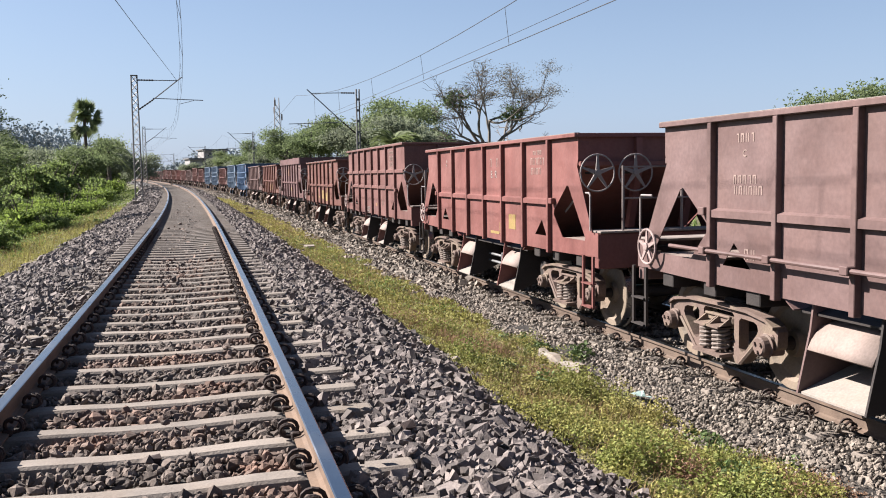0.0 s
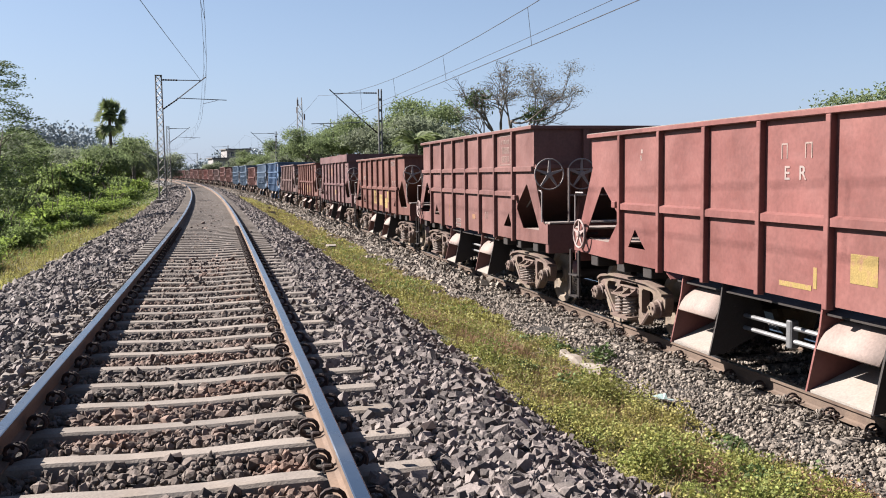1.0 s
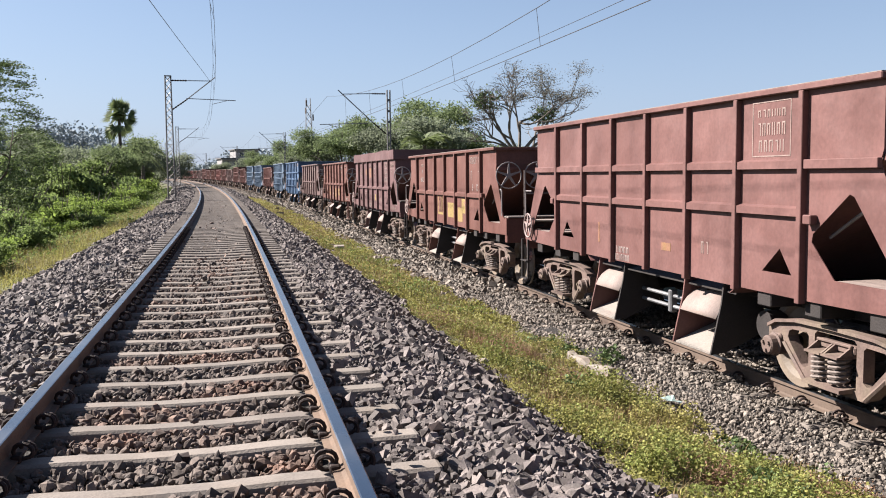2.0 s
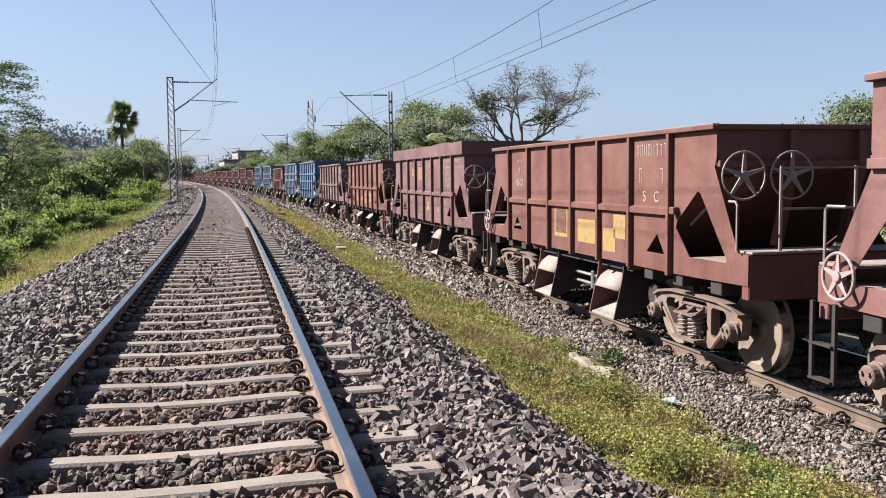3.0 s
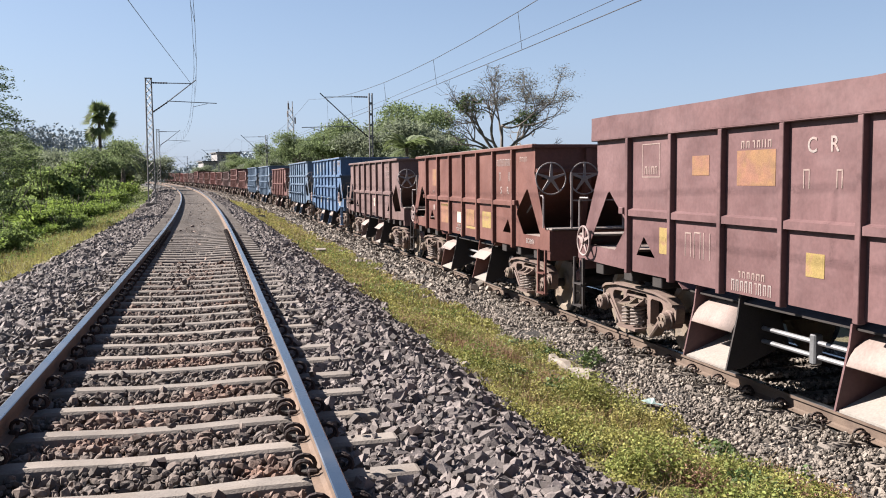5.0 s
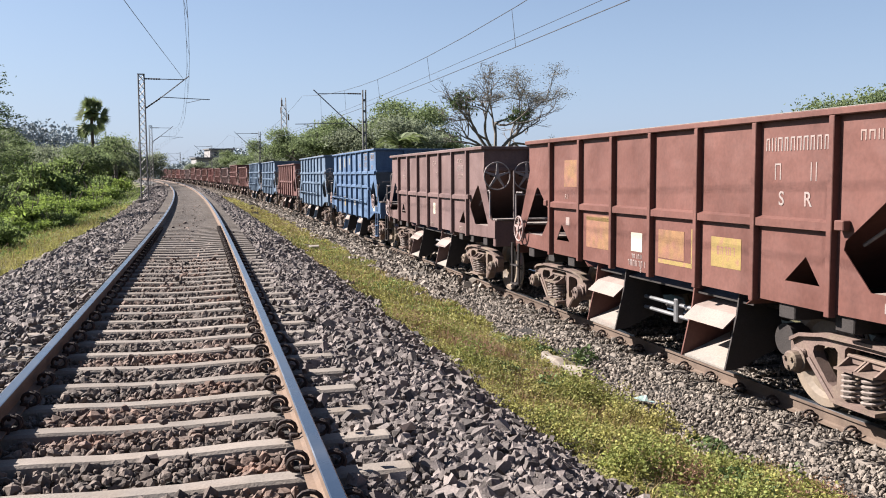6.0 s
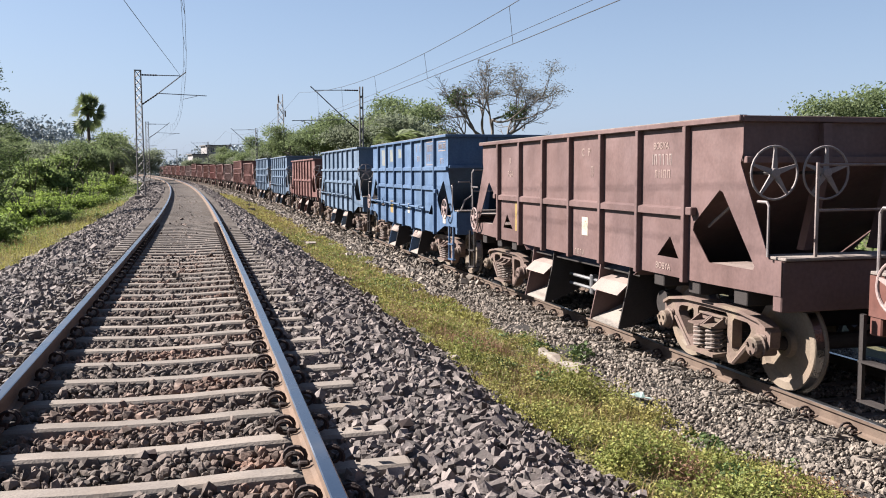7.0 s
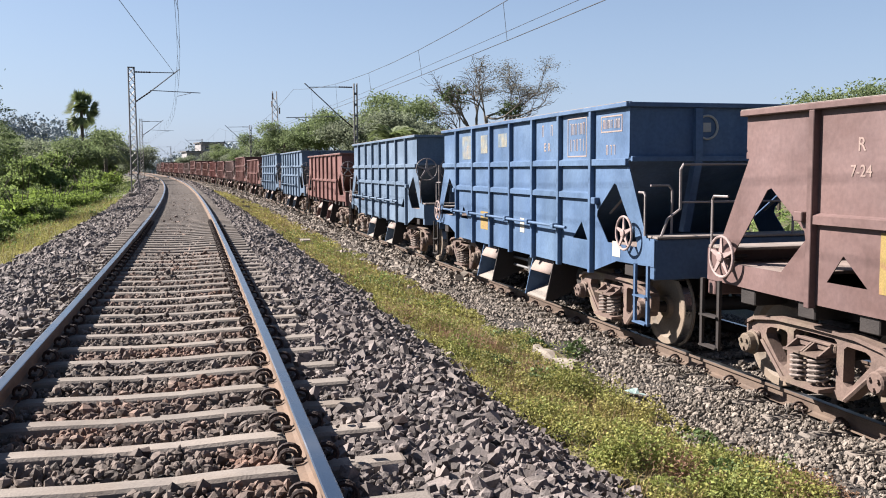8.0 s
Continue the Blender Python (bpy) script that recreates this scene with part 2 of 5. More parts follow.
M_MAST = material("mast_grey_steel", (0.25, 0.24, 0.24), rough=0.6, metal=0.3, var=0.2, scale=3, fine=40, bump=0.15, second=(0.22, 0.13, 0.09), mix=0.3)
M_WIRE = material("overhead_wire", (0.16, 0.15, 0.15), rough=0.5, metal=0.6, var=0.1)
M_HAND = material("handwheel_grey", (0.40, 0.35, 0.34), rough=0.6, metal=0.0, var=0.15, scale=8)
M_RAILING = material("railing_worn_paint", (0.40, 0.33, 0.31), rough=0.65, var=0.25, scale=8, second=(0.20, 0.13, 0.11), mix=0.4, mix_scale=4)
M_PINK = material("handwheel_faded", (0.50, 0.37, 0.345), rough=0.65, var=0.15, scale=8)
M_WHITE = material("white_marking", (0.46, 0.38, 0.35), rough=0.75, var=0.25, scale=9, second=(0.36, 0.24, 0.21), mix=0.4, mix_scale=9)
M_YELLOW = material("yellow_marking", (0.43, 0.30, 0.095), rough=0.8, var=0.22, scale=7, second=(0.36, 0.18, 0.12), mix=0.38, mix_scale=7, sharp=0.08)
M_DECK = material("dusty_deck", (0.42, 0.35, 0.31), rough=0.85, var=0.2, scale=4, fine=40, bump=0.3, second=(0.45, 0.40, 0.36), mix=0.4, mix_scale=3)
M_CREAM = material("cream_notice", (0.75, 0.68, 0.55), rough=0.75, var=0.1, scale=5)
PAINTS = {
    "oxide": paint("oxide_red_paint", (0.225, 0.098, 0.085), (0.285, 0.146, 0.132)),
    "red": paint("bright_oxide_paint", (0.276, 0.096, 0.085), (0.316, 0.142, 0.124)),
    "maroon": paint("maroon_paint", (0.192, 0.096, 0.095), (0.251, 0.143, 0.140)),
    "rust": paint("orange_oxide_paint", (0.206, 0.081, 0.063), (0.234, 0.105, 0.084)),
    "brown": paint("brown_oxide_paint", (0.219, 0.130, 0.116), (0.251, 0.165, 0.161)),
    "blue": paint("blue_paint", (0.088, 0.168, 0.327), (0.168, 0.267, 0.413)),
    "paleblue": paint("faded_blue_paint", (0.143, 0.219, 0.331), (0.227, 0.305, 0.408)),
}

# ---- ground ----
def make_ground():
    us = np.unique(np.concatenate([np.array(PROFILE_U), np.linspace(-14, 12, 105), np.linspace(-60, 60, 41)]))
    ss = np.unique(np.concatenate([np.linspace(-60, 60, 241), np.linspace(60, 400, 171), np.linspace(400, 2600, 40), [-600, -300, -150]]))
    U, S = np.meshgrid(us, ss)
    Z = ground_z(U) + rise(S)
    rough = np.where((U > -1.7) & (U < 2.1) | (U > 5.3) & (U < 8.8), 0.0, 0.05)
    Z = Z + rough * (np.sin(U * 2.1 + S * 0.9) * np.sin(S * 1.7 - U) + 0.6 * np.sin(S * 0.43 + U * 3.1))
    X, Y = arc_np(U, S)
    nu, ns = len(us), len(ss)
    i = np.arange(nu * ns).reshape(ns, nu)
    F = np.stack([i[:-1, :-1], i[:-1, 1:], i[1:, 1:], i[1:, :-1]], -1).reshape(-1, 4)
    me = np_mesh("ground", np.stack([X, Y, Z], -1).reshape(-1, 3), F, M_SOIL)
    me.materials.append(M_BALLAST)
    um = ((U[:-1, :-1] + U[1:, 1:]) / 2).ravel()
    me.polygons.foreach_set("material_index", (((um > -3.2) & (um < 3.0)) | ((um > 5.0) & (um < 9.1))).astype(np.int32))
    me.polygons.foreach_set("use_smooth", [True] * len(me.polygons))
    return tagged(new("ground", me), "railway formation with ballast beds, grass strip and verge", "ground", kind="structure")


make_ground()

# ---- tracks ----
RAIL_PROFILE = [(-0.036, 0.0), (-0.030, 0.004), (0.030, 0.004), (0.036, 0.0), (0.036, -0.030), (0.010, -0.042), (0.009, -0.125), (0.030, -0.138), (0.068, -0.146), (0.068, -0.156),
                (-0.068, -0.156), (-0.068, -0.146), (-0.030, -0.138), (-0.009, -0.125), (-0.010, -0.042), (-0.036, -0.030)]


def rail_mesh(u, z, s0, s1, step=3.0):
    b = Build()
    n, k = int((s1 - s0) / step) + 1, len(RAIL_PROFILE)
    for i in range(n):
        for p, q in RAIL_PROFILE:
            b.v.append(tuple(arc(u + p, s0 + i * step, z + q - 0.004)))
    top = []
    for i in range(n - 1):
        for j in range(k):
            b.f.append((i * k + j, i * k + (j + 1) % k, (i + 1) * k + (j + 1) % k, (i + 1) * k + j))
            top.append(1 if j in (0, 1, 2) else 0)
    me = b.mesh("rail", M_RAIL if abs(u) < 2 else M_RAIL2)
    me.materials.append(M_RAILTOP)
    me.polygons.foreach_set("material_index", top)
    return me


def sleeper_mesh():
    """Prestressed concrete sleeper: deeper and wider under the rails, waisted in the middle."""
    b = Build()
    st = [(-1.375, 0.065, -0.005, -0.19), (-1.36, 0.075, 0.0, -0.2), (-0.55, 0.07, -0.008, -0.2), (-0.2, 0.066, -0.022, -0.19), (0.2, 0.066, -0.022, -0.19), (0.55, 0.07, -0.008, -0.2),
          (1.36, 0.075, 0.0, -0.2), (1.375, 0.065, -0.005, -0.19)]
    for x, w, zt, zb in st:
        b.v += [(x, -w - 0.04, zb), (x, w + 0.04, zb), (x, w + 0.008, zt - 0.016), (x, w - 0.01, zt), (x, -w + 0.01, zt), (x, -w - 0.008, zt - 0.016)]
    m = 6
    for i in range(len(st) - 1):
        b.f += [(i * m + j, i * m + (j + 1) % m, (i + 1) * m + (j + 1) % m, (i + 1) * m + j) for j in range(m)]
    b.f += [tuple(range(m))[::-1], tuple(range((len(st) - 1) * m, len(st) * m))]
    return b.mesh("sleeper", M_CONCRETE)


def clip_mesh():
    """Elastic rail clip: a bent bar standing beside the rail foot."""
    b = Build()
    pts = []
    for i in range(20):
        a = 2 * math.pi * i / 12 - 0.6
        rr = 0.046 if i < 13 else 0.046 - 0.004 * (i - 13)
        pts.append((rr * math.cos(a), -0.045 + 0.09 * i / 19, 0.035 + rr * math.sin(a) * 0.85))
    b.tube(pts, 0.0105, 6)
    b.box(-0.055, -0.01, -0.035, 0.035, -0.02, 0.02, 0.006)
    return b.mesh("rail_clip", M_CLIP)


SLEEPER, CLIP = sleeper_mesh(), clip_mesh()


def make_track(name, u, z, label, first, count, clips, s0, far):
    t = new(name)
    t.matrix_world = Matrix.Identity(4)
    tagged(t, label, "railway track", kind="structure")
    for side in (-1, 1):
        part("rail", rail_mesh(u + side * HALF_GAUGE, z, -60, 720), M_RAIL, t, "rusty steel rail with a polished head")
    for i in range(count):
        ob = part("sleeper", SLEEPER, None, t)
        s = first + i * 0.6
        ob.matrix_basis = arc_pose(u, s, z - 0.165) @ pose(0, 0, 0, 0, 0, random.uniform(-0.6, 0.6))
        if i < clips:
            for cu in (-1, 1):
                for cs in (-1, 1):
                    if abs(u) > 1 and (cu, cs) != (-1, -1):
                        continue
                    c = part("rail_clip", CLIP, None, t)
                    c.matrix_basis = arc_pose(u + cu * HALF_GAUGE + cs * 0.092, s, z - 0.148) @ pose(0, 0, 0, 0, 0, 180 if cs < 0 else 0)
                    c.scale = (1.15, 1.15, 1.15)
    rest = Build()
    base = SLEEPER
    vs, fs = [v.co.copy() for v in base.vertices], [tuple(p.vertices) for p in base.polygons]
    for i in range(far):
        m = arc_pose(u, first + (count + i) * 0.6, z - 0.165)
        rest.add([m @ v for v in vs], fs)
    for i in range(60):
        m = arc_pose(u, first - (1 + i) * 0.6, z - 0.165)
        rest.add([m @ v for v in vs], fs)
    me = bpy.data.meshes.new("sleepers_beyond")
    me.from_pydata(rest.v, [], rest.f)
    me.materials.append(M_CONCRETE)
    tagged(new("sleepers_beyond", me), "row of grey concrete sleepers along the line", "sleepers", kind="stuff")
    return t


make_track("railway_track", 0, 0, "straightening broad gauge track on grey concrete sleepers", 2.71, 150, 40, -60, 400)
make_track("second_railway_track", X2, Z2, "lower parallel track carrying the freight train", -1.5, 120, 70, -60, 400)

# ---- hopper wagons ----
HALF_W = 1.46
RIBS = [-3.28, -2.15, -1.07, 0.0, 1.07, 2.15, 3.28]


def mirror_loop(loop):
    return [(-p, q) for p, q in loop][::-1]


def side_outline(top, low):
    half = [(4.33, top), (4.33, 2.47), (4.29, 2.36), (4.80, 1.42), (5.0, 1.42), (5.0, 1.08), (4.0, 1.06), (3.3, low)]
    return half + mirror_loop(half)


BIG_HOLE = [(3.98, 2.06), (3.92, 2.08), (3.42, 1.70), (3.40, 1.62), (3.74, 1.29), (4.55, 1.29), (4.57, 1.33)]
TRI_HOLE = [(2.90, 1.52), (2.60, 1.27), (3.10, 1.27)]


BOGIE, AXLE = 3.50, 0.92  # wagon centre to bogie centre, bogie centre to axle


def wheel_mesh():
    b = Build()
    prof = [(-0.075, 0.09), (-0.075, 0.13), (-0.02, 0.15), (-0.015, 0.36), (-0.06, 0.40), (-0.065, 0.478), (-0.055, 0.488), (0.035, 0.498), (0.045, 0.525), (0.066, 0.525), (0.068, 0.40), (0.02, 0.36), (0.03, 0.15), (0.075, 0.13), (0.075, 0.09)]
    b.lathe(prof, 40)
    me = b.mesh("wheel", M_WHEEL)
    me.materials.append(M_TREAD)
    me.polygons.foreach_set("material_index", [1 if 0.483 < (p.center.y ** 2 + p.center.z ** 2) ** 0.5 < 0.512 and abs(p.normal.x) < 0.6 else 0 for p in me.polygons])
    return me


def side_frame_builds():
    """Cast bogie side frame with two windows, spring nest, axle boxes and their caps."""
    half = [(0.0, 0.87), (0.62, 0.86), (0.98, 0.80), (1.10, 0.75), (1.16, 0.67), (1.15, 0.47), (1.12, 0.43), (1.08, 0.44), (1.06, 0.61), (0.90, 0.61), (0.86, 0.50), (0.52, 0.14), (0.44, 0.10), (0.0, 0.10)]
    out = half + [(-p, q) for p, q in half[-2:0:-1]]
    win = [(0.43, 0.69), (0.47, 0.73), (0.72, 0.72), (0.78, 0.69), (0.80, 0.62), (0.77, 0.56), (0.56, 0.31), (0.49, 0.28), (0.43, 0.32)]
    mid = [(-0.33, 0.74), (-0.29, 0.78), (0.29, 0.78), (0.33, 0.74), (0.33, 0.20), (-0.33, 0.20)]
    frame_b = plate(out, [win, mirror_loop(win), mid], -1.20, 0.12)
    frame_b.prism([(-1.36, 0.165), (-1.36, 0.205), (-1.05, 0.235), (-1.05, 0.165)], 1, -0.30, 0.30)
    # rolled flange along the upper edge and the sloping lower members
    for e in (-1, 1):
        for (y0, z0), (y1, z1) in (((0.0, 0.862), (0.62, 0.852)), ((0.62, 0.852), (0.98, 0.792)), ((0.98, 0.792), (1.13, 0.71))):
            frame_b.add([(x, e * y, z + d) for x in (-1.245, -1.08) for y, z in ((y0, z0), (y1, z1)) for d in (-0.022, 0.022)],
                        [(0, 1, 3, 2), (4, 6, 7, 5), (0, 4, 5, 1), (2, 3, 7, 6), (1, 5, 7, 3), (0, 2, 6, 4)])
        frame_b.tube([(-1.20, e * 0.47, 0.12), (-1.20, e * 0.86, 0.53)], 0.03, 6)
    spring = Build()
    for x, y in ((-1.25, -0.135), (-1.25, 0.135), (-1.12, 0.0)):
        pts = [(x + 0.088 * math.cos(a * 0.7854), y + 0.088 * math.sin(a * 0.7854), 0.235 + 0.0074 * a) for a in range(43)]
        spring.tube(pts, 0.0195, 5)
    # friction wedges: two hollow hoods over the springs
    bolster = Build().box(-1.20, -1.02, -0.30, 0.30, 0.60, 0.70, 0.015)
    for y in (-0.135, 0.135):
        for e in (-0.115, 0.115):
            bolster.prism([(-1.355, 0.565), (-1.21, 0.69), (-1.19, 0.69), (-1.19, 0.565)], 1, y + e - 0.012, y + e + 0.012)
        bolster.prism([(-1.365, 0.555), (-1.365, 0.58), (-1.06, 0.60), (-1.06, 0.555)], 1, y - 0.127, y + 0.127)
    bolster.box(-1.225, -1.19, -0.27, 0.27, 0.68, 0.715, 0.008)
    for q in (frame_b, spring, bolster):
        q.v = [(x, y * AXLE, 0.19 + (z - 0.10) * 0.80) for x, y, z in q.v]
    box = Build().box(-1.23, -1.06, -0.09, 0.09, 0.39, 0.61, 0.02)
    cap = Build().lathe([(-1.33, 0.03), (-1.33, 0.085), (-1.315, 0.10), (-1.25, 0.105), (-1.24, 0.125), (-1.23, 0.125)], 16, (0, 0, 0.485))
    for k in range(3):
        a = 2.1 * k + 0.5
        cap.lathe([(-1.352, 0.001), (-1.352, 0.02), (-1.33, 0.02)], 6, (0, 0.055 * math.cos(a), 0.485 + 0.055 * math.sin(a)))
    return frame_b, spring, bolster, box, cap


def spoked_wheel(r, bar, spokes=5):
    """A brake handwheel about the y axis."""
    b = Build()
    b.tube([(r * math.cos(a * math.pi / 12), 0, r * math.sin(a * math.pi / 12)) for a in range(24)], bar, 8, True)
    b.lathe([(-0.035, 0.035), (-0.03, 0.05), (0.03, 0.05), (0.035, 0.035)], 12, axis=1)
    for k in range(spokes):
        a = 2 * math.pi * k / spokes + 0.3
        c, s = math.cos(a), math.sin(a)
        p = [(c * 0.03 - s * w, y, s * 0.03 + c * w) for w, y in ((0.030, 0.010), (-0.030, 0.010), (-0.030, -0.010), (0.030, -0.010))]
        q = [(c * r - s * w, y, s * r + c * w) for w, y in ((0.012, 0.008), (-0.012, 0.008), (-0.012, -0.008), (0.012, -0.008))]
        b.add(p + q, [(0, 1, 5, 4), (1, 2, 6, 5), (2, 3, 7, 6), (3, 0, 4, 7)])
    return b


SHARED = {}


def shared(key, make):
    if key not in SHARED:
        SHARED[key] = make()
    return SHARED[key]


def mirror_x(b):
    c = Build()
    c.v = [(-x, y, z) for x, y, z in b.v]
    c.f = [f[::-1] for f in b.f]
    return c


def turn_z(b):
    c = Build()
    c.v = [(-x, -y, z) for x, y, z in b.v]
    c.f = list(b.f)
    return c


def make_wagon(colour, style, label, rod=False, rail=True, wheels=True, ladders=(1,), flat=False):
    """style: plain (one mid rail), tall (two rails), raised (plain with an added top band)."""
    pm = PAINTS[colour]
    tall = style == "tall"
    top = {"plain": 2.84, "tall": 3.11, "raised": 2.84}[style]
    low = 0.86 if colour in ("blue", "paleblue") else 1.05
    w = new("hopper_wagon")
    tagged(w, label, "freight wagon", "wagons of the freight train")
    for sx in (-1, 1):
        b = plate(side_outline(top, low), [BIG_HOLE, mirror_loop(BIG_HOLE), TRI_HOLE, mirror_loop(TRI_HOLE)], sx * (HALF_W - 0.06), sx * 0.010)
        sheet = part("side_sheet", b, pm, w)
        for y in RIBS:
            rb = Build().box(-0.042, 0.042, -0.035, 0.035, low - 0.03, top - 0.06, 0.006)
            rb.v = [(sx * (HALF_W - 0.02) + x * 0.95, y + yy, z) for x, yy, z in rb.v]
            part("rib", rb, pm, sheet)
        for z in ((1.90, 2.36) if tall else (1.82,)):
            for y0, y1 in zip(RIBS[:-1], RIBS[1:]):
                rb = Build().prism([(HALF_W - 0.055, z - 0.045), (HALF_W + 0.005, z - 0.045), (HALF_W + 0.005, z + 0.03), (HALF_W - 0.055, z + 0.055)], 1, y0 + 0.036, y1 - 0.036)
                part("cross_rail", rb if sx > 0 else mirror_x(rb), pm, sheet)
        if tall:
            for e in (-1, 1):
                rb = Build().box(HALF_W - 0.05, HALF_W + 0.004, min(e * 3.32, e * 4.32), max(e * 3.32, e * 4.32), 2.31, 2.40, 0.006)
                part("cross_rail", rb if sx > 0 else mirror_x(rb), pm, sheet)
        for e in (-1, 1):
            gb = Build().box(HALF_W - 0.05, HALF_W + 0.03, e * 3.42 - 0.06, e * 3.42 + 0.06, 1.79, 1.88, 0.008)
            part("gusset", gb if sx > 0 else mirror_x(gb), pm, sheet)
        cb = Build().box(HALF_W - 0.075, HALF_W + 0.02, -4.36, 4.36, top - 0.06, top, 0.008)
        cope = part("coping", cb if sx > 0 else mirror_x(cb), pm, w)
        if style != "raised":
            cb = Build().box(HALF_W - 0.07, HALF_W + 0.014, -4.35, 4.35, top + 0.001, top + 0.007)
            part("worn_edge", cb if sx > 0 else mirror_x(cb), M_DECK, cope, "pale top edge")
    if style == "raised":
        for sx in (-1, 1):
            rb = plate([(4.38, 2.80), (4.36, 3.10)] + [(3.6 - 0.8 * i, 3.105 - 0.02 * math.sin(i * 2.3) - (0.03 if i in (2, 5) else 0)) for i in range(10)] + [(-4.36, 3.10), (-4.38, 2.80)], [], sx * (HALF_W + 0.022), -sx * 0.012)
            part("added_band", rb, pm, w)
        for e in (-1, 1):
            part("added_band", Build().box(-HALF_W - 0.02, HALF_W + 0.02, e * 4.37 - 0.006, e * 4.37 + 0.006, 2.78, 3.10), pm, w)
    # ends: upright plate, sloping hopper sheet, posts, platform, headstock
    for e in (-1, 1):
        eb = Build().box(-HALF_W + 0.07, HALF_W - 0.07, e * 4.30 - 0.006, e * 4.30 + 0.006, 2.38, top)
        ew = part("end_wall", eb, pm, w)
        sl = Build().add([(x, e * y, z + d) for d in (0, 0.012) for x, y, z in ((-HALF_W + 0.075, 4.30, 2.38), (HALF_W - 0.075, 4.30, 2.38), (HALF_W - 0.075, 1.95, 0.95), (-HALF_W + 0.075, 1.95, 0.95))],
                         [(0, 1, 2, 3), (7, 6, 5, 4), (0, 4, 5, 1), (2, 6, 7, 3), (1, 5, 6, 2), (0, 3, 7, 4)])
        part("slope_sheet", sl, pm, w)
        part("end_rail", Build().box(-HALF_W + 0.07, HALF_W - 0.07, min(e * 4.31, e * 4.37), max(e * 4.31, e * 4.37), 2.36, 2.43, 0.006), pm, ew)
        part("end_rail", Build().box(-HALF_W + 0.02, HALF_W - 0.02, min(e * 4.31, e * 4.37), max(e * 4.31, e * 4.37), top - 0.06, top, 0.006), pm, ew)
        for x in (-0.45, 0.45):
            part("end_post", Build().prism([(e * 4.31, top - 0.07), (e * 4.38, top - 0.07), (e * 4.40, 2.38), (e * 4.12, 1.43), (e * 4.00, 1.43), (e * 4.28, 2.38)], 0, x - 0.05, x + 0.05), pm, w)
        part("platform", Build().box(-1.385, 1.385, min(e * 4.60, e * 5.03), max(e * 4.60, e * 5.03), 1.42, 1.45, 0.006), M_DECK, w, "dusty steel end platform")
        part("end_deck", Build().box(-1.38, 1.38, min(e * 3.72, e * 4.86), max(e * 3.72, e * 4.86), 1.25, 1.285, 0.006), M_PALE, w, "pale dusty floor plate")
        for sx in (-1, 1):
            part("brace_rod", Build().tube([(sx * 1.22, e * 3.42, 1.66), (sx * 1.22, e * 4.05, 2.02)], 0.017, 6), M_HAND, w)
        part("headstock", Build().box(-1.40, 1.40, min(e * 4.86, e * 5.0), max(e * 4.86, e * 5.0), 0.92, 1.415, 0.012), pm, w)
        cp = Build().box(-0.12, 0.12, min(e * 5.0, e * 5.40), max(e * 5.0, e * 5.40), 0.98, 1.16, 0.02)
        cp.box(-0.19, 0.17, min(e * 5.34, e * 5.56), max(e * 5.34, e * 5.56), 0.95, 1.2, 0.03)
        part("coupler", cp, M_DARK, w, "grimy steel coupler")
    # filler parts, not seen: near black so the underside reads as shaded
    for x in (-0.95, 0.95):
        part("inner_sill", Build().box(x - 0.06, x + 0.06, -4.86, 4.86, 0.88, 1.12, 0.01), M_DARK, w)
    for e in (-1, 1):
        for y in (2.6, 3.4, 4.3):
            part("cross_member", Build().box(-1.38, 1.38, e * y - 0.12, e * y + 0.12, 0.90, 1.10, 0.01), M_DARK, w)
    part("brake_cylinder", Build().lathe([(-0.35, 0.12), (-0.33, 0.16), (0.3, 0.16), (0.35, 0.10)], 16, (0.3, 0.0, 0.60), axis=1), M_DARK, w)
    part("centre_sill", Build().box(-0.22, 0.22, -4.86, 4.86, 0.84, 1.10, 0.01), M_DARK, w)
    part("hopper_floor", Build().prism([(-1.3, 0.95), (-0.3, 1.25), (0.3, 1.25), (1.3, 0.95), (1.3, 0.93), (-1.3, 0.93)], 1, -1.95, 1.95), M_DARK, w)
    # discharge chutes; backs and camera-facing sides are near black, painted as shade
    for sx in (-1, 1):
        for yc in (-1.30, 1.30):
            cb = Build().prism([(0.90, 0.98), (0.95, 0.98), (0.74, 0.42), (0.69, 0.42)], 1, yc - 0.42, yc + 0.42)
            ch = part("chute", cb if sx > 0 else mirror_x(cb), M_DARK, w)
            arcp = [(1.00 + 0.44 * math.sin(a * 0.2), 0.46 + 0.46 * math.cos(a * 0.2)) for a in range(0, 7)]
            inner = [(p - 0.012, q - 0.012) for p, q in arcp][::-1]
            cv = Build().prism([(1.04, 0.90), (1.34, 0.80), (1.50, 0.66), (1.49, 0.655), (1.33, 0.785), (1.04, 0.885)] if flat else arcp + inner, 1, yc - 0.41, yc + 0.41)
            cv.v = [(x, yc + (y - yc) * (1.0 if z < 0.86 else 0.86), z) for x, y, z in cv.v]
            part("chute_cover", cv if sx > 0 else mirror_x(cv), M_PALE, ch, "pale dusty chute cover", not flat)
            tr = Build().prism([(0.78, 0.50), (1.46, 0.235), (1.46, 0.215), (0.78, 0.48)], 1, yc - 0.42, yc + 0.42)
            part("chute_tray", tr if sx > 0 else mirror_x(tr), M_TRAY, ch, "pale worn chute tray")
            for ye in (-0.44, 0.44):
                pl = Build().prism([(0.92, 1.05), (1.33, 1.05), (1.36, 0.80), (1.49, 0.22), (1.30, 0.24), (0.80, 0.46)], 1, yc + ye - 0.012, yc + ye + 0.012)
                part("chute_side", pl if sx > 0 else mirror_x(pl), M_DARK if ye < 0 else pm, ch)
        rd = Build()
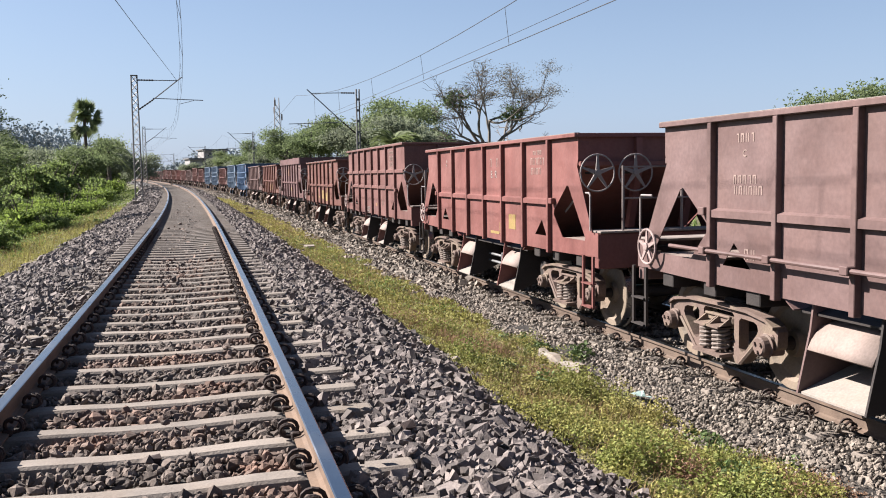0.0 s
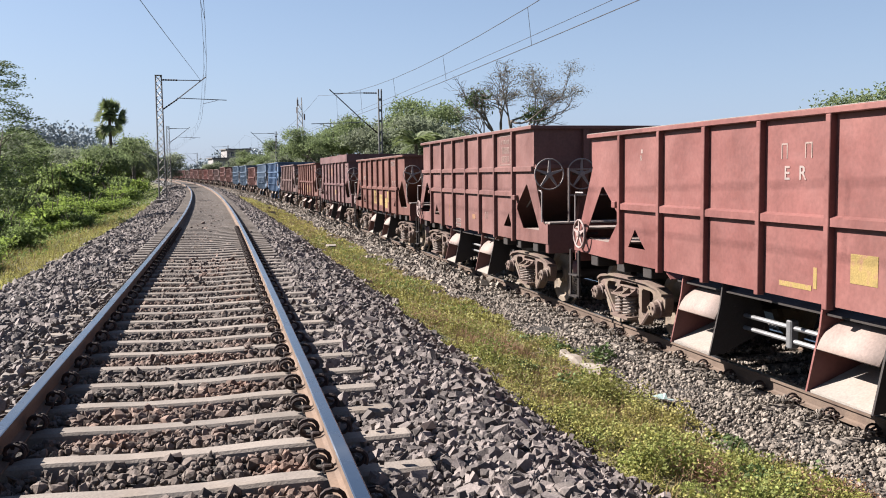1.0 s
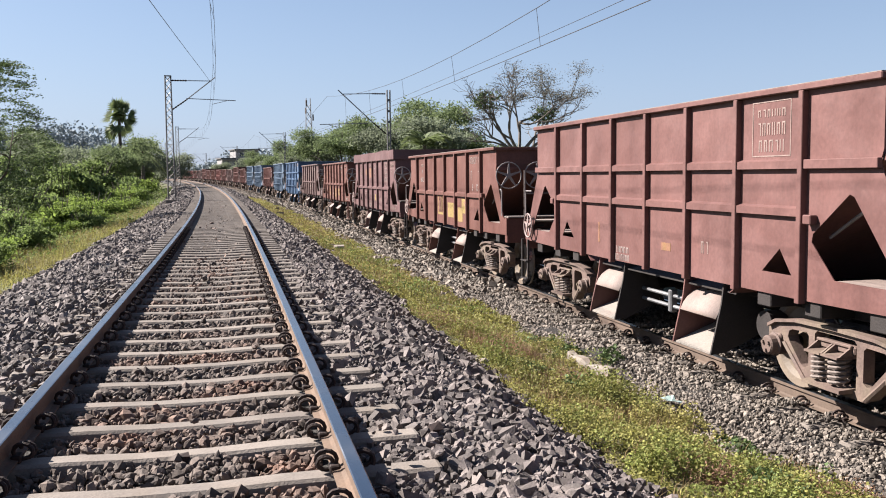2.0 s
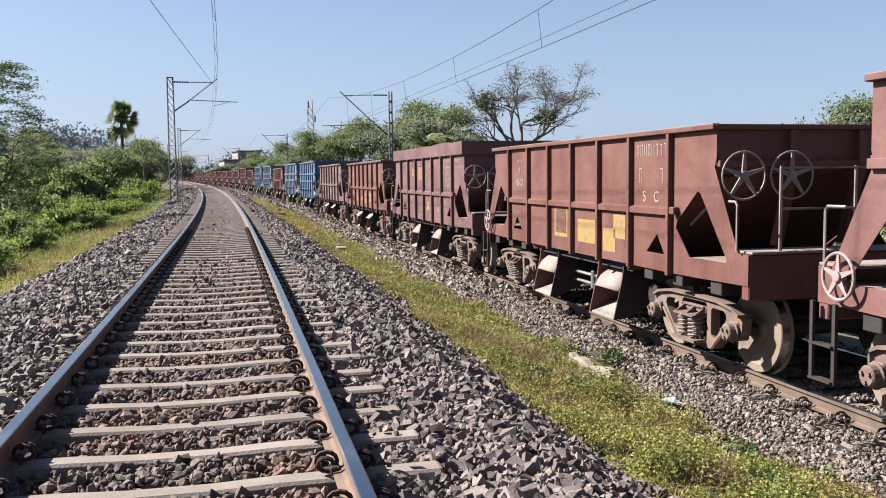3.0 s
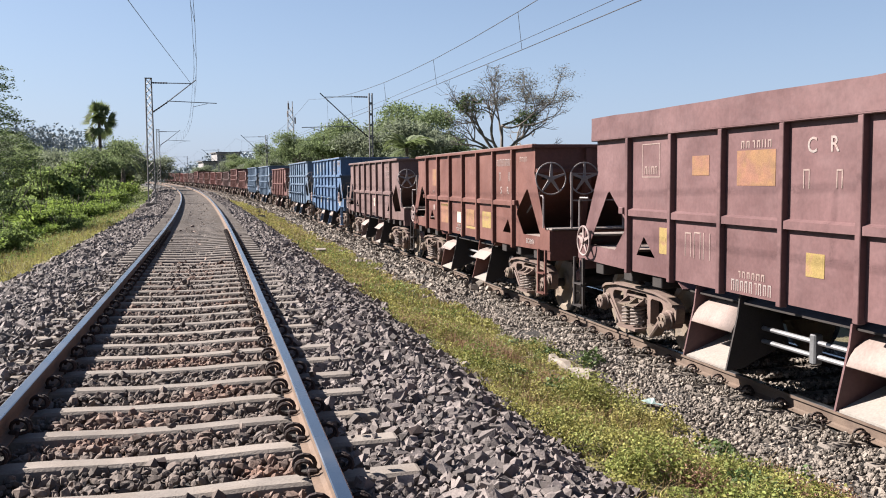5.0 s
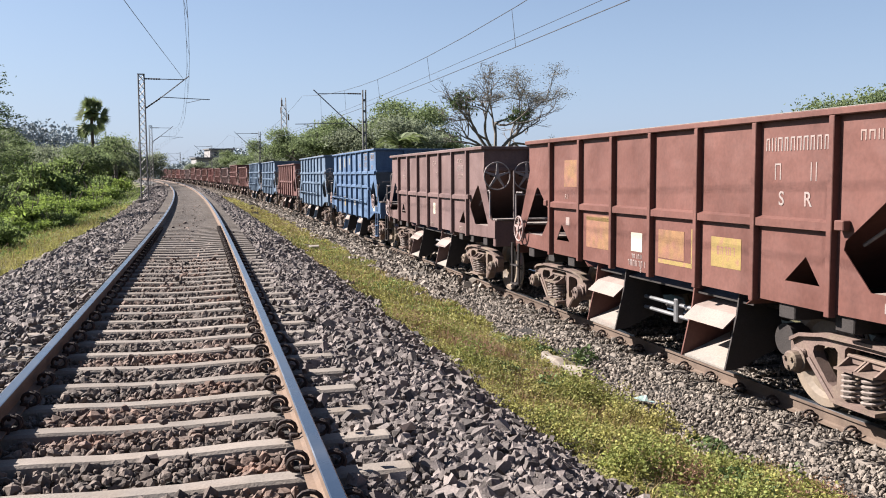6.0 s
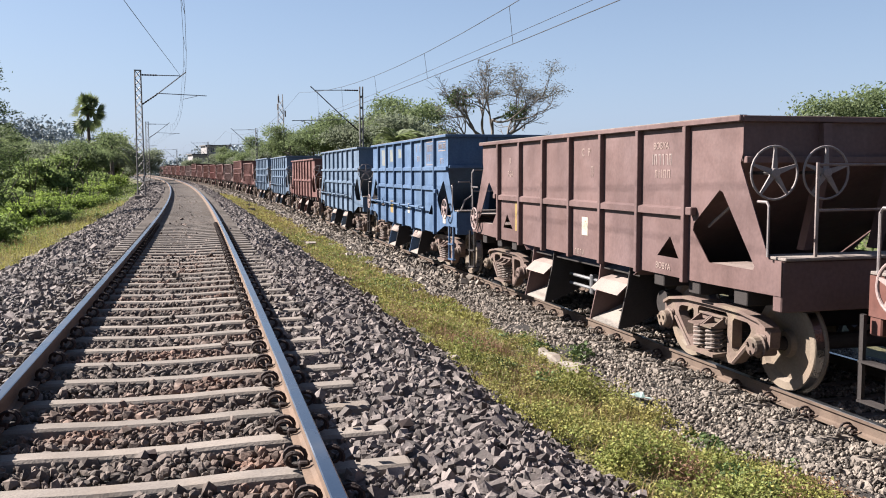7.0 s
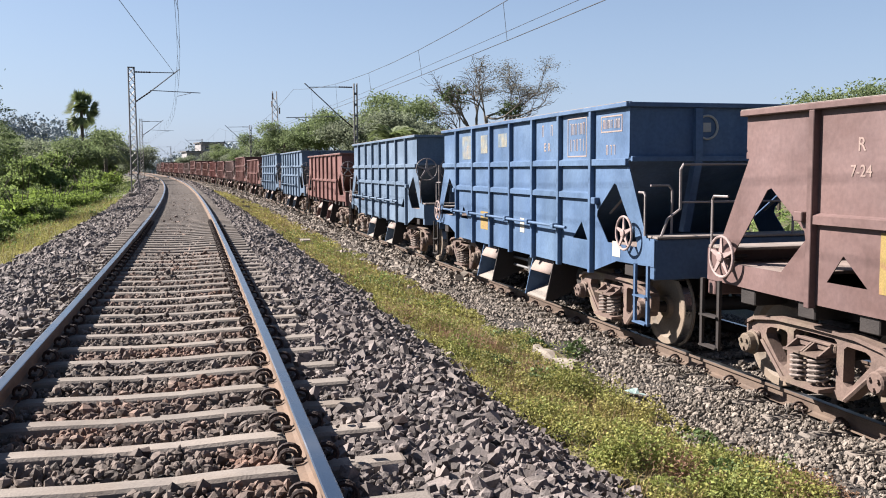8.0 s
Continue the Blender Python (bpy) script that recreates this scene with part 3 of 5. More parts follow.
        for z in (0.66, 0.52):
            rd.tube([(sx * 1.05, -0.86, z), (sx * 1.05, 0.86, z)], 0.025, 8)
        rd.box(sx * 1.05 - 0.05, sx * 1.05 + 0.05, -0.06, 0.03, 0.44, 0.74, 0.015)
        part("brake_rod", rd, M_GALV, w, "pale steel rods")
        rod_b = Build().box(sx * 0.7 - 0.1, sx * 0.7 + 0.1, -2.4, -2.05, 0.45, 0.8, 0.02)
        rod_b.lathe([(-0.1, 0.16), (0.1, 0.16)], 18, (sx * 1.0, -2.2, 0.62))
        part("gearbox", rod_b, M_DARK, w)
    # bogies
    fb, sp, bo, bx, cp = shared("bogie", side_frame_builds)
    meshes = shared("bogie_mesh", lambda: {(n, s): (q if s < 0 else mirror_x(q)).mesh(n, m) for s in (-1, 1) for n, q, m in (("side_frame", fb, M_BOGIE), ("spring", sp, M_SPRING), ("bolster_end", bo, M_BOGIE), ("axle_box", bx, M_BOGIE), ("box_cap", cp, M_BOGIE))})
    for e in (-1, 1):
        bg = part("bogie", shared("bolster", lambda: Build().box(-1.0, 1.0, -0.22, 0.22, 0.50, 0.84, 0.03).mesh("bogie", M_DARK)), M_DARK, w, "dusty cast steel bogie")
        bg.matrix_basis = pose(0, e * BOGIE, 0)
        for s in (-1, 1):
            for n in ("side_frame", "spring", "bolster_end"):
                part(n, meshes[(n, s)], None, bg)
            for ax in (-1, 1):
                for n in ("axle_box", "box_cap"):
                    part(n, meshes[(n, s)], None, bg).matrix_basis = pose(0, ax * AXLE, 0)
    wheel = shared("wheel", wheel_mesh)
    axle = shared("axle", lambda: Build().lathe([(-1.2, 0.06), (-0.95, 0.07), (-0.9, 0.09), (0.9, 0.09), (0.95, 0.07), (1.2, 0.06)], 14).mesh("wheelset", M_DARK))
    for y in (-BOGIE - AXLE, -BOGIE + AXLE, BOGIE - AXLE, BOGIE + AXLE):
        ws = part("wheelset", axle, None, w)
        ws.matrix_basis = pose(0, y, 0.496)
        for s in (-1, 1):
            wh = part("wheel", wheel, None, ws, "worn steel wheel with a bright tread")
            wh.matrix_basis = pose(s * 0.86, 0, 0, 0, 0, 0 if s < 0 else 180)
    # handwheels, rails and steps
    hw = shared("hw", lambda: spoked_wheel(0.265, 0.012).mesh("handwheel", M_HAND))
    hw2 = shared("hw2", lambda: spoked_wheel(0.21, 0.016).mesh("side_handwheel", M_PINK))
    for x in (-1.23, -0.63) if wheels else ():
        o = part("handwheel", hw, None, w, "grey spoked brake handwheel")
        o.matrix_basis = pose(x, -4.60, 2.26)
        part("handwheel_shaft", Build().tube([(x, -4.60, 2.26), (x, -4.2, 2.26)], 0.02, 6), M_DARK, w)
    o = part("side_handwheel", hw2, None, w, "faded pink spoked handwheel")
    o.matrix_basis = pose(-1.50, 4.60, 1.36, 0, 0, 90)
    part("handwheel_shaft", Build().tube([(-1.50, 4.60, 1.36), (-1.2, 4.60, 1.36)], 0.02, 6), M_DARK, w)
    for sx in (-1, 1):
        for e in (-1, 1):
            x = sx * 1.46
            part("grab_rail", Build().tube([(x - sx * 0.04, e * 4.62, 1.98), (x, e * 4.82, 1.98), (x, e * 4.85, 1.94), (x, e * 4.85, 1.45)], 0.014, 6), M_HAND, w)
            if e not in ladders:
                continue
            lad = Build()
            for y in (4.66, 4.98):
                lad.box(x + sx * 0.005, x + sx * 0.03, e * y - 0.025, e * y + 0.025, 0.36, 1.10, 0.004)
            for z in (0.37, 0.70):
                lad.box(x - 0.06, x + 0.035, min(e * 4.66, e * 4.98), max(e * 4.66, e * 4.98), z, z + 0.018)
            part("step_ladder", lad, M_DARK if e > 0 else pm, w)
    if rail:
        gr = Build()
        for x in (-1.02, -0.10, 0.85):
            gr.tube([(x, -4.98, 1.45), (x, -4.98, 2.36)], 0.018, 6)
        for z in (2.34, 1.90):
            gr.tube([(-1.02, -4.98, z), (0.85, -4.98, z)], 0.014, 6)
        part("platform_railing", gr, M_RAILING, w)
    if not wheels:
        o = part("side_handwheel", hw2, None, w, "pale spoked handwheel")
        o.matrix_basis = pose(-1.52, -4.42, 1.46, 0, 0, 90)
        part("handwheel_shaft", Build().tube([(-1.52, -4.42, 1.46), (-1.2, -4.42, 1.46)], 0.02, 6), M_DARK, w)
        gr = Build().tube([(-1.30, -4.97, 1.45), (-1.22, -4.97, 1.66), (-1.05, -4.97, 1.78), (-1.05, -4.97, 2.26), (-1.02, -4.97, 2.32), (0.55, -4.97, 2.32), (0.55, -4.97, 1.45)], 0.017, 6)
        gr.tube([(-1.05, -4.97, 1.86), (0.55, -4.97, 1.86)], 0.014, 6)
        gr.tube([(-0.95, -4.6, 1.45), (-0.95, -4.6, 2.0), (-1.0, -4.6, 2.06), (-1.25, -4.6, 2.06)], 0.015, 6)
        part("platform_railing", gr, M_HAND, w)
    if rod:
        rb = Build().tube([(-1.53, -2.6, 1.42), (-1.53, 4.0, 1.42)], 0.022, 8)
        for y in RIBS[1:]:
            rb.box(-1.57, -1.48, y - 0.05, y + 0.05, 1.38, 1.46, 0.008)
        part("operating_rod", rb, pm, w)
    return w


LOOKS = [
    (-2, "oxide", "plain", "oxide red steel hopper wagon behind", {}),
    (-1, "brown", "plain", "brown steel hopper wagon with one cross rail", {}),
    (0, "brown", "plain", "faded brown hopper wagon with a long operating rod", {"rod": True}),
    (1, "red", "plain", "bright red oxide hopper wagon with one cross rail", {"ladders": (-1, 1)}),
    (2, "oxide", "tall", "oxide red tall hopper wagon with two cross rails", {}),
    (3, "rust", "plain", "orange-red hopper wagon with yellow paint patches", {}),
    (4, "maroon", "raised", "maroon hopper wagon with a dented added top band", {}),
    (5, "rust", "plain", "weathered orange-brown hopper wagon with yellow and cream patches", {"ladders": (-1, 1), "flat": True}),
    (6, "brown", "plain", "brown oxide hopper wagon with a small cream notice", {"flat": True}),
    (7, "blue", "tall", "blue painted tall hopper wagon with white lettering", {"rod": True, "wheels": False, "rail": False, "ladders": (-1, 1)}),
    (8, "paleblue", "tall", "faded blue tall hopper wagon", {"rod": True}),
    (9, "oxide", "plain", "oxide red hopper wagon behind two blue ones", {}),
    (10, "paleblue", "tall", "faded blue tall hopper wagon", None),
    (11, "paleblue", "tall", "faded blue tall hopper wagon", None),
]
WAGONS = {}
for k, colour, style, label, extra in LOOKS:
    if extra is None:
        WAGONS[k] = copy_thing(WAGONS[8], Matrix.Identity(4))
    else:
        WAGONS[k] = make_wagon(colour, style, label, **extra)
for k in range(12, 27):
    WAGONS[k] = copy_thing(WAGONS[(9, 2, 6, 9, 1, 3)[k % 6]], Matrix.Identity(4))
    tagged(WAGONS[k], "distant oxide red hopper wagon of the long train")


# ---- markings on the wagon sides facing the empty track ----
FACE = HALF_W - 0.05


def patch(w, y, z, wd, ht, mat):
    part("paint_patch", Build().box(-FACE - 0.0035, -FACE - 0.001, y - wd / 2, y + wd / 2, z - ht / 2, z + ht / 2), mat, w)


def bars(w, y, z, wd, ht, n, mat, seed=1):
    """A line of unreadable characters: plain upright bars."""
    q, b = random.Random(seed), Build()
    step = wd / n
    for i in range(n):
        yc = y + wd / 2 - (i + 0.5) * step
        h = ht * q.choice((1.0, 1.0, 0.92))
        k = step * q.uniform(0.55, 0.72) / 2
        t = min(k * 0.55, 0.014)
        b.box(-FACE - 0.004, -FACE - 0.001, yc - k, yc - k + t, z - h / 2, z + h / 2)
        if q.random() < 0.75:
            b.box(-FACE - 0.004, -FACE - 0.001, yc + k - t, yc + k, z - h / 2, z + h / 2)
        if q.random() < 0.8:
            b.box(-FACE - 0.004, -FACE - 0.001, yc - k + t, yc + k - t, z + h / 2 - 0.016, z + h / 2)
    part("marking", b, mat, w)


def outline(w, y, z, wd, ht, mat, t=0.012):
    b = Build()
    for y0, y1, z0, z1 in ((-wd / 2, wd / 2, ht / 2 - t, ht / 2), (-wd / 2, wd / 2, -ht / 2, -ht / 2 + t), (-wd / 2, -wd / 2 + t, -ht / 2 + t, ht / 2 - t), (wd / 2 - t, wd / 2, -ht / 2 + t, ht / 2 - t)):
        b.box(-FACE - 0.004, -FACE - 0.001, y + y0, y + y1, z + z0, z + z1)
    part("marking_frame", b, mat, w)


def letters(w, text, y, z, size, mat, gap=1.0):
    cu = bpy.data.curves.new("lettering", "FONT")
    cu.body, cu.size, cu.align_x, cu.align_y, cu.space_character, cu.extrude = text, size, "CENTER", "CENTER", gap, 0.0012
    cu.offset = size * 0.012
    tmp = bpy.data.objects.new("lettering", cu)
    me = bpy.data.meshes.new_from_object(tmp)
    bpy.data.objects.remove(tmp)
    me.materials.append(mat)
    ob = new("lettering", me)
    ob.parent = w
    ob.matrix_basis = Matrix(((0, 0, -1, -FACE - 0.0035), (-1, 0, 0, y), (0, 1, 0, z), (0, 0, 0, 1)))


W_ = M_WHITE
M_WORN = material("worn_white_marking", (0.43, 0.31, 0.27), rough=0.8, var=0.25, scale=14, fine=60)
M_ORANGE = material("orange_smear", (0.36, 0.19, 0.085), rough=0.8, var=0.25, scale=9, second=(0.35, 0.16, 0.10), mix=0.48, mix_scale=6, sharp=0.1)
M_FADE = material("faded_cream_patch", (0.38, 0.34, 0.24), rough=0.8, var=0.25, scale=9, second=(0.20, 0.27, 0.34), mix=0.5, mix_scale=6, sharp=0.15)
M_ROSE = material("rose_patch", (0.40, 0.17, 0.16), rough=0.75, var=0.15, scale=6)
M_RING = material("pale_ring", (0.6, 0.6, 0.55), rough=0.6, var=0.1)

w = WAGONS[0]
bars(w, 2.72, 2.60, 0.34, 0.09, 4, M_WORN, 1), letters(w, "C", 2.72, 2.44, 0.10, M_WORN)
bars(w, 2.72, 2.18, 0.42, 0.09, 5, M_WORN, 2), bars(w, 2.66, 2.07, 0.5, 0.09, 6, M_WORN, 3), bars(w, 2.62, 1.42, 0.22, 0.11, 2, M_WORN, 4)
w = WAGONS[1]
bars(w, -2.72, 2.60, 0.40, 0.07, 5, M_WORN, 5), bars(w, -2.72, 2.46, 0.62, 0.12, 6, M_WORN, 6), bars(w, -2.66, 2.30, 0.44, 0.11, 4, M_WORN, 7)
bars(w, -0.35, 2.47, 0.16, 0.15, 1, M_WORN, 8), bars(w, -0.72, 2.47, 0.16, 0.15, 1, M_WORN, 9), letters(w, "E  R", -0.52, 2.25, 0.19, W_, 1.1)
patch(w, -0.55, 1.18, 0.5, 0.05, M_YELLOW), patch(w, -0.85, 1.28, 0.05, 0.2, M_YELLOW), patch(w, -1.50, 1.42, 0.34, 0.26, M_YELLOW), patch(w, 2.7, 2.55, 0.05, 0.05, W_)
letters(w, "R", 2.72, 2.46, 0.10, M_WORN)
w = WAGONS[2]
bars(w, -2.72, 2.88, 0.5, 0.08, 6, M_WORN, 10), bars(w, -2.72, 2.72, 0.5, 0.13, 6, M_WORN, 11), bars(w, -2.72, 2.55, 0.46, 0.12, 5, M_WORN, 12), outline(w, -2.72, 2.72, 0.66, 0.56, M_WORN)
bars(w, 0.8, 1.22, 0.46, 0.09, 5, W_, 13), bars(w, 0.8, 1.11, 0.5, 0.09, 7, W_, 14), patch(w, -0.5, 1.36, 0.26, 0.10, M_ORANGE), bars(w, -1.45, 1.42, 0.2, 0.14, 2, M_WORN, 15), patch(w, 1.6, 1.42, 0.06, 0.3, M_ORANGE)
w = WAGONS[3]
bars(w, 2.72, 2.55, 0.30, 0.07, 4, M_WORN, 16), letters(w, "R", 2.72, 2.38, 0.13, W_), letters(w, "08-22", 2.72, 2.15, 0.17, W_)
bars(w, -2.72, 2.60, 0.86, 0.15, 8, W_, 17), bars(w, -2.42, 2.27, 0.16, 0.20, 1, W_, 18), bars(w, -3.0, 2.27, 0.16, 0.20, 1, W_, 19), letters(w, "S   C", -2.72, 1.99, 0.20, W_, 1.15)
patch(w, 0.55, 1.50, 0.60, 0.46, M_YELLOW), patch(w, 0.55, 1.53, 0.50, 0.40, M_ROSE)
patch(w, -0.55, 1.42, 0.72, 0.36, M_YELLOW), patch(w, -1.75, 1.55, 0.40, 0.34, M_YELLOW), patch(w, -1.40, 1.34, 0.44, 0.34, M_YELLOW)
bars(w, -1.75, 1.60, 0.28, 0.09, 3, M_ROSE, 20)
w = WAGONS[4]
outline(w, 2.72, 2.48, 0.46, 0.42, M_WORN), bars(w, 2.72, 2.36, 0.36, 0.10, 4, M_WORN, 21), patch(w, 1.55, 2.40, 0.36, 0.22, M_ORANGE), patch(w, 0.5, 2.36, 0.66, 0.36, M_ORANGE), bars(w, 0.5, 2.60, 0.55, 0.08, 6, M_WORN, 22)
letters(w, "C  R", -0.52, 2.55, 0.20, W_, 1.2), bars(w, -0.30, 2.25, 0.13, 0.18, 1, M_WORN, 23), bars(w, -0.75, 2.25, 0.13, 0.18, 1, M_WORN, 24)
outline(w, -2.72, 2.36, 0.74, 0.66, M_WORN)
for i in range(4):
    bars(w, -2.72, 2.60 - 0.155 * i, 0.62, 0.12, 6 - i % 2, W_, 25 + i)
letters(w, "C", -2.72, 1.98, 0.15, M_WORN), outline(w, -3.80, 2.58, 0.62, 0.18, M_WORN), bars(w, -3.80, 2.58, 0.5, 0.09, 6, M_WORN, 29), letters(w, "P D", -3.75, 2.36, 0.11, M_WORN)
bars(w, 1.6, 1.50, 0.6, 0.30, 3, M_WORN, 30), patch(w, 2.36, 1.50, 0.25, 0.32, M_YELLOW), bars(w, 0.55, 1.26, 0.5, 0.07, 6, M_WORN, 31), bars(w, 0.55, 1.14, 0.72, 0.12, 9, W_, 32)
patch(w, -0.45, 1.46, 0.26, 0.22, M_YELLOW), patch(w, -1.62, 1.40, 0.12, 0.13, M_WORN), bars(w, -3.95, 1.17, 0.9, 0.11, 8, M_WORN, 33)
w = WAGONS[5]
bars(w, -2.72, 2.56, 0.94, 0.13, 10, W_, 34), bars(w, -2.46, 2.30, 0.15, 0.17, 1, W_, 35), bars(w, -2.98, 2.30, 0.15, 0.17, 1, W_, 36), letters(w, "S    R", -2.72, 2.04, 0.19, W_, 1.15)
patch(w, 1.58, 1.48, 0.78, 0.46, M_ORANGE), patch(w, 1.58, 1.66, 0.78, 0.05, M_YELLOW), patch(w, 0.42, 1.42, 0.30, 0.24, M_CREAM), bars(w, 0.42, 1.24, 0.30, 0.06, 5, W_, 37), bars(w, 0.42, 1.15, 0.5, 0.08, 7, W_, 38), letters(w, "S", 0.30, 1.07, 0.09, W_)
patch(w, -0.55, 1.24, 0.8, 0.05, M_YELLOW), patch(w, -0.93, 1.45, 0.05, 0.42, M_YELLOW), patch(w, -0.45, 1.45, 0.6, 0.34, M_ORANGE), patch(w, -1.60, 1.45, 0.56, 0.32, M_YELLOW), bars(w, -1.60, 1.47, 0.36, 0.09, 5, M_ROSE, 39)
letters(w, "BOBYN", -4.1, 1.18, 0.12, W_), bars(w, -3.75, 2.60, 0.4, 0.09, 4, M_WORN, 40), patch(w, 2.66, 1.58, 0.14, 0.12, W_), patch(w, 2.55, 2.30, 0.5, 0.40, M_ORANGE), letters(w, "R 1", 2.7, 1.95, 0.10, M_WORN)
w = WAGONS[6]
letters(w, "BOBYA", -2.66, 2.58, 0.115, M_WORN), bars(w, -2.66, 2.42, 0.52, 0.13, 6, W_, 41), bars(w, -2.70, 2.25, 0.4, 0.10, 4, M_WORN, 42), letters(w, "BOBYA", -2.75, 1.15, 0.11, M_WORN)
patch(w, -0.48, 1.50, 0.20, 0.26, M_CREAM), bars(w, -0.48, 1.50, 0.13, 0.16, 2, M_ORANGE, 43), letters(w, "C  P", -0.5, 2.55, 0.15, M_WORN, 1.1), bars(w, -0.72, 2.28, 0.12, 0.15, 1, M_WORN, 44)
letters(w, "R", 2.72, 2.46, 0.16, M_WORN), letters(w, "7-24", 2.72, 2.24, 0.14, M_WORN), patch(w, 2.36, 1.50, 0.22, 0.5, M_YELLOW), bars(w, -0.3, 1.12, 0.34, 0.08, 4, M_WORN, 45)
w = WAGONS[7]
patch(w, 2.66, 2.70, 0.60, 0.46, M_FADE), bars(w, 2.66, 2.62, 0.36, 0.22, 2, M_WORN, 46), patch(w, 1.55, 2.74, 0.40, 0.34, M_FADE), patch(w, 0.5, 2.78, 0.46, 0.24, M_FADE)
bars(w, -1.42, 2.86, 0.13, 0.18, 1, W_, 47), bars(w, -1.78, 2.86, 0.13, 0.18, 1, W_, 48), letters(w, "E R", -1.60, 2.60, 0.18, W_, 1.1)
outline(w, -2.72, 2.72, 0.66, 0.56, W_, 0.018), bars(w, -2.72, 2.84, 0.54, 0.17, 6, W_, 49), bars(w, -2.72, 2.61, 0.52, 0.17, 5, W_, 50)
outline(w, -3.82, 2.86, 0.62, 0.22, W_, 0.018), bars(w, -3.82, 2.86, 0.52, 0.12, 7, W_, 51), bars(w, -3.80, 2.52, 0.30, 0.13, 3, W_, 52)
patch(w, 1.55, 1.30, 0.44, 0.34, M_YELLOW), patch(w, -0.50, 1.33, 0.20, 0.24, M_CREAM), patch(w, -4.0, 1.22, 0.22, 0.20, M_CREAM)
ring = Build().tube([(-0.30 + 0.15 * math.cos(a * math.pi / 12), -4.325, 2.80 + 0.15 * math.sin(a * math.pi / 12)) for a in range(24)], 0.016, 6, True)
part("emblem_ring", ring, M_RING, w, "pale painted ring")
part("emblem_mark", Build().box(-0.36, -0.24, -4.322, -4.312, 2.74, 2.86, 0.003), M_RING, w)


def train_place(k, t):
    return 5.225 + PITCH * k - 8.293 * t - 0.0349 * t * t

# ---- overhead line ----
def lattice_mast(b, h, w, taper=0.8):
    """Four corner angles with crossed lacing."""
    def half(z):
        return w / 2 * (1 - (1 - taper) * z / h)
    for sx in (-1, 1):
        for sy in (-1, 1):
            b.tube([(sx * half(0), sy * half(0), 0), (sx * half(h), sy * half(h), h)], 0.034, 4)
    n = int(h / 0.42)
    for i in range(n):
        z0, z1 = i * h / n, (i + 1) * h / n
        a, c = half(z0), half(z1)
        for s in (-1, 1):
            b.tube([(s * a, -a, z0), (s * c, c, z1)], 0.017, 3)
            b.tube([(s * a, a, z0), (s * c, -c, z1)], 0.017, 3)
            b.tube([(-a, s * a, z0), (c, s * c, z1)], 0.017, 3)
            b.tube([(a, s * a, z0), (-c, s * c, z1)], 0.017, 3)
    b.box(-w / 2, w / 2, -w / 2, w / 2, h, h + 0.03)
    return b


def insulator(b, p, q, r=0.055):
    p, q = Vector(p), Vector(q)
    pts, rs = [], []
    for i in range(13):
        pts.append(p.lerp(q, i / 12))
        rs.append(r if i % 2 else r * 0.55)
    return b.tube(pts, rs, 8)


def overhead_mast(u, s, base, top, reach, messenger, contact, beam=False):
    """reach: towards the track, signed. Heights are world heights."""
    m = new("overhead_mast")
    tagged(m, "grey steel two-channel catenary mast with a bracket arm" if beam else "grey lattice steel catenary mast with a bracket arm", "catenary mast", "overhead line masts")
    m.matrix_basis = arc_pose(u, s, base)
    h, r = top - base, reach
    sg = 1 if r > 0 else -1
    if beam:
        b = Build()
        for x in (-0.095, 0.095):
            b.box(x - 0.035, x + 0.035, -0.08, 0.08, 0, h, 0.008)
        for i in range(int(h / 0.7)):
            b.box(-0.07, 0.07, -0.088, -0.08, 0.3 + i * 0.7, 0.46 + i * 0.7)
        part("mast", b, M_MAST, m)
    else:
        part("mast", lattice_mast(Build(), h, 0.42), M_MAST, m)
    part("foundation", Build().box(-0.4, 0.4, -0.4, 0.4, -0.8, 0.12, 0.03), M_CONCRETE, m, "concrete foundation block")
    x0, zt, zl = sg * 0.2, h - 0.25, contact - base - 0.3
    tip = (r, 0, messenger - base)
    br = Build()
    br.tube([(x0 + sg * 0.9, 0, zt), tip], 0.028, 6)
    br.tube([(x0 + sg * 0.85, 0, zl + 0.85 * (tip[2] - zl) / abs(r)), (r + sg * 0.3, 0, tip[2] + 0.3 * (tip[2] - zl) / abs(r))], 0.036, 6)
    zr = contact - base + 0.38
    br.tube([(r * 0.42, 0, zr), (r + sg * 1.5, 0, zr - 0.1)], 0.026, 6)
    br.tube([(r + sg * 0.95, 0, zr - 0.12), (r + sg * 0.1, 0, contact - base + 0.05)], 0.016, 5)
    part("bracket", br, M_GALV, m)
    low_end = (x0 + sg * 0.85, 0, zl + 0.85 * (tip[2] - zl) / abs(r))
    for p, q in (((x0, 0, zt), (x0 + sg * 0.9, 0, zt)), ((x0, 0, zl), low_end)):
        part("insulator", insulator(Build(), p, q), M_CLIP, m, "brown ribbed insulator")
    return m


MASTS_1 = [-6, 57, 120, 185, 250, 315]
for s in MASTS_1:
    overhead_mast(-2.55, s, -0.25, 7.3, 2.45, 7.05, 5.6)
MASTS_2 = [-4, 58, 121, 186, 251, 316]
for s in MASTS_2:
    overhead_mast(X2 + 4.1, s, -1.3, 6.75, -3.0, 6.45, 4.22, beam=True)


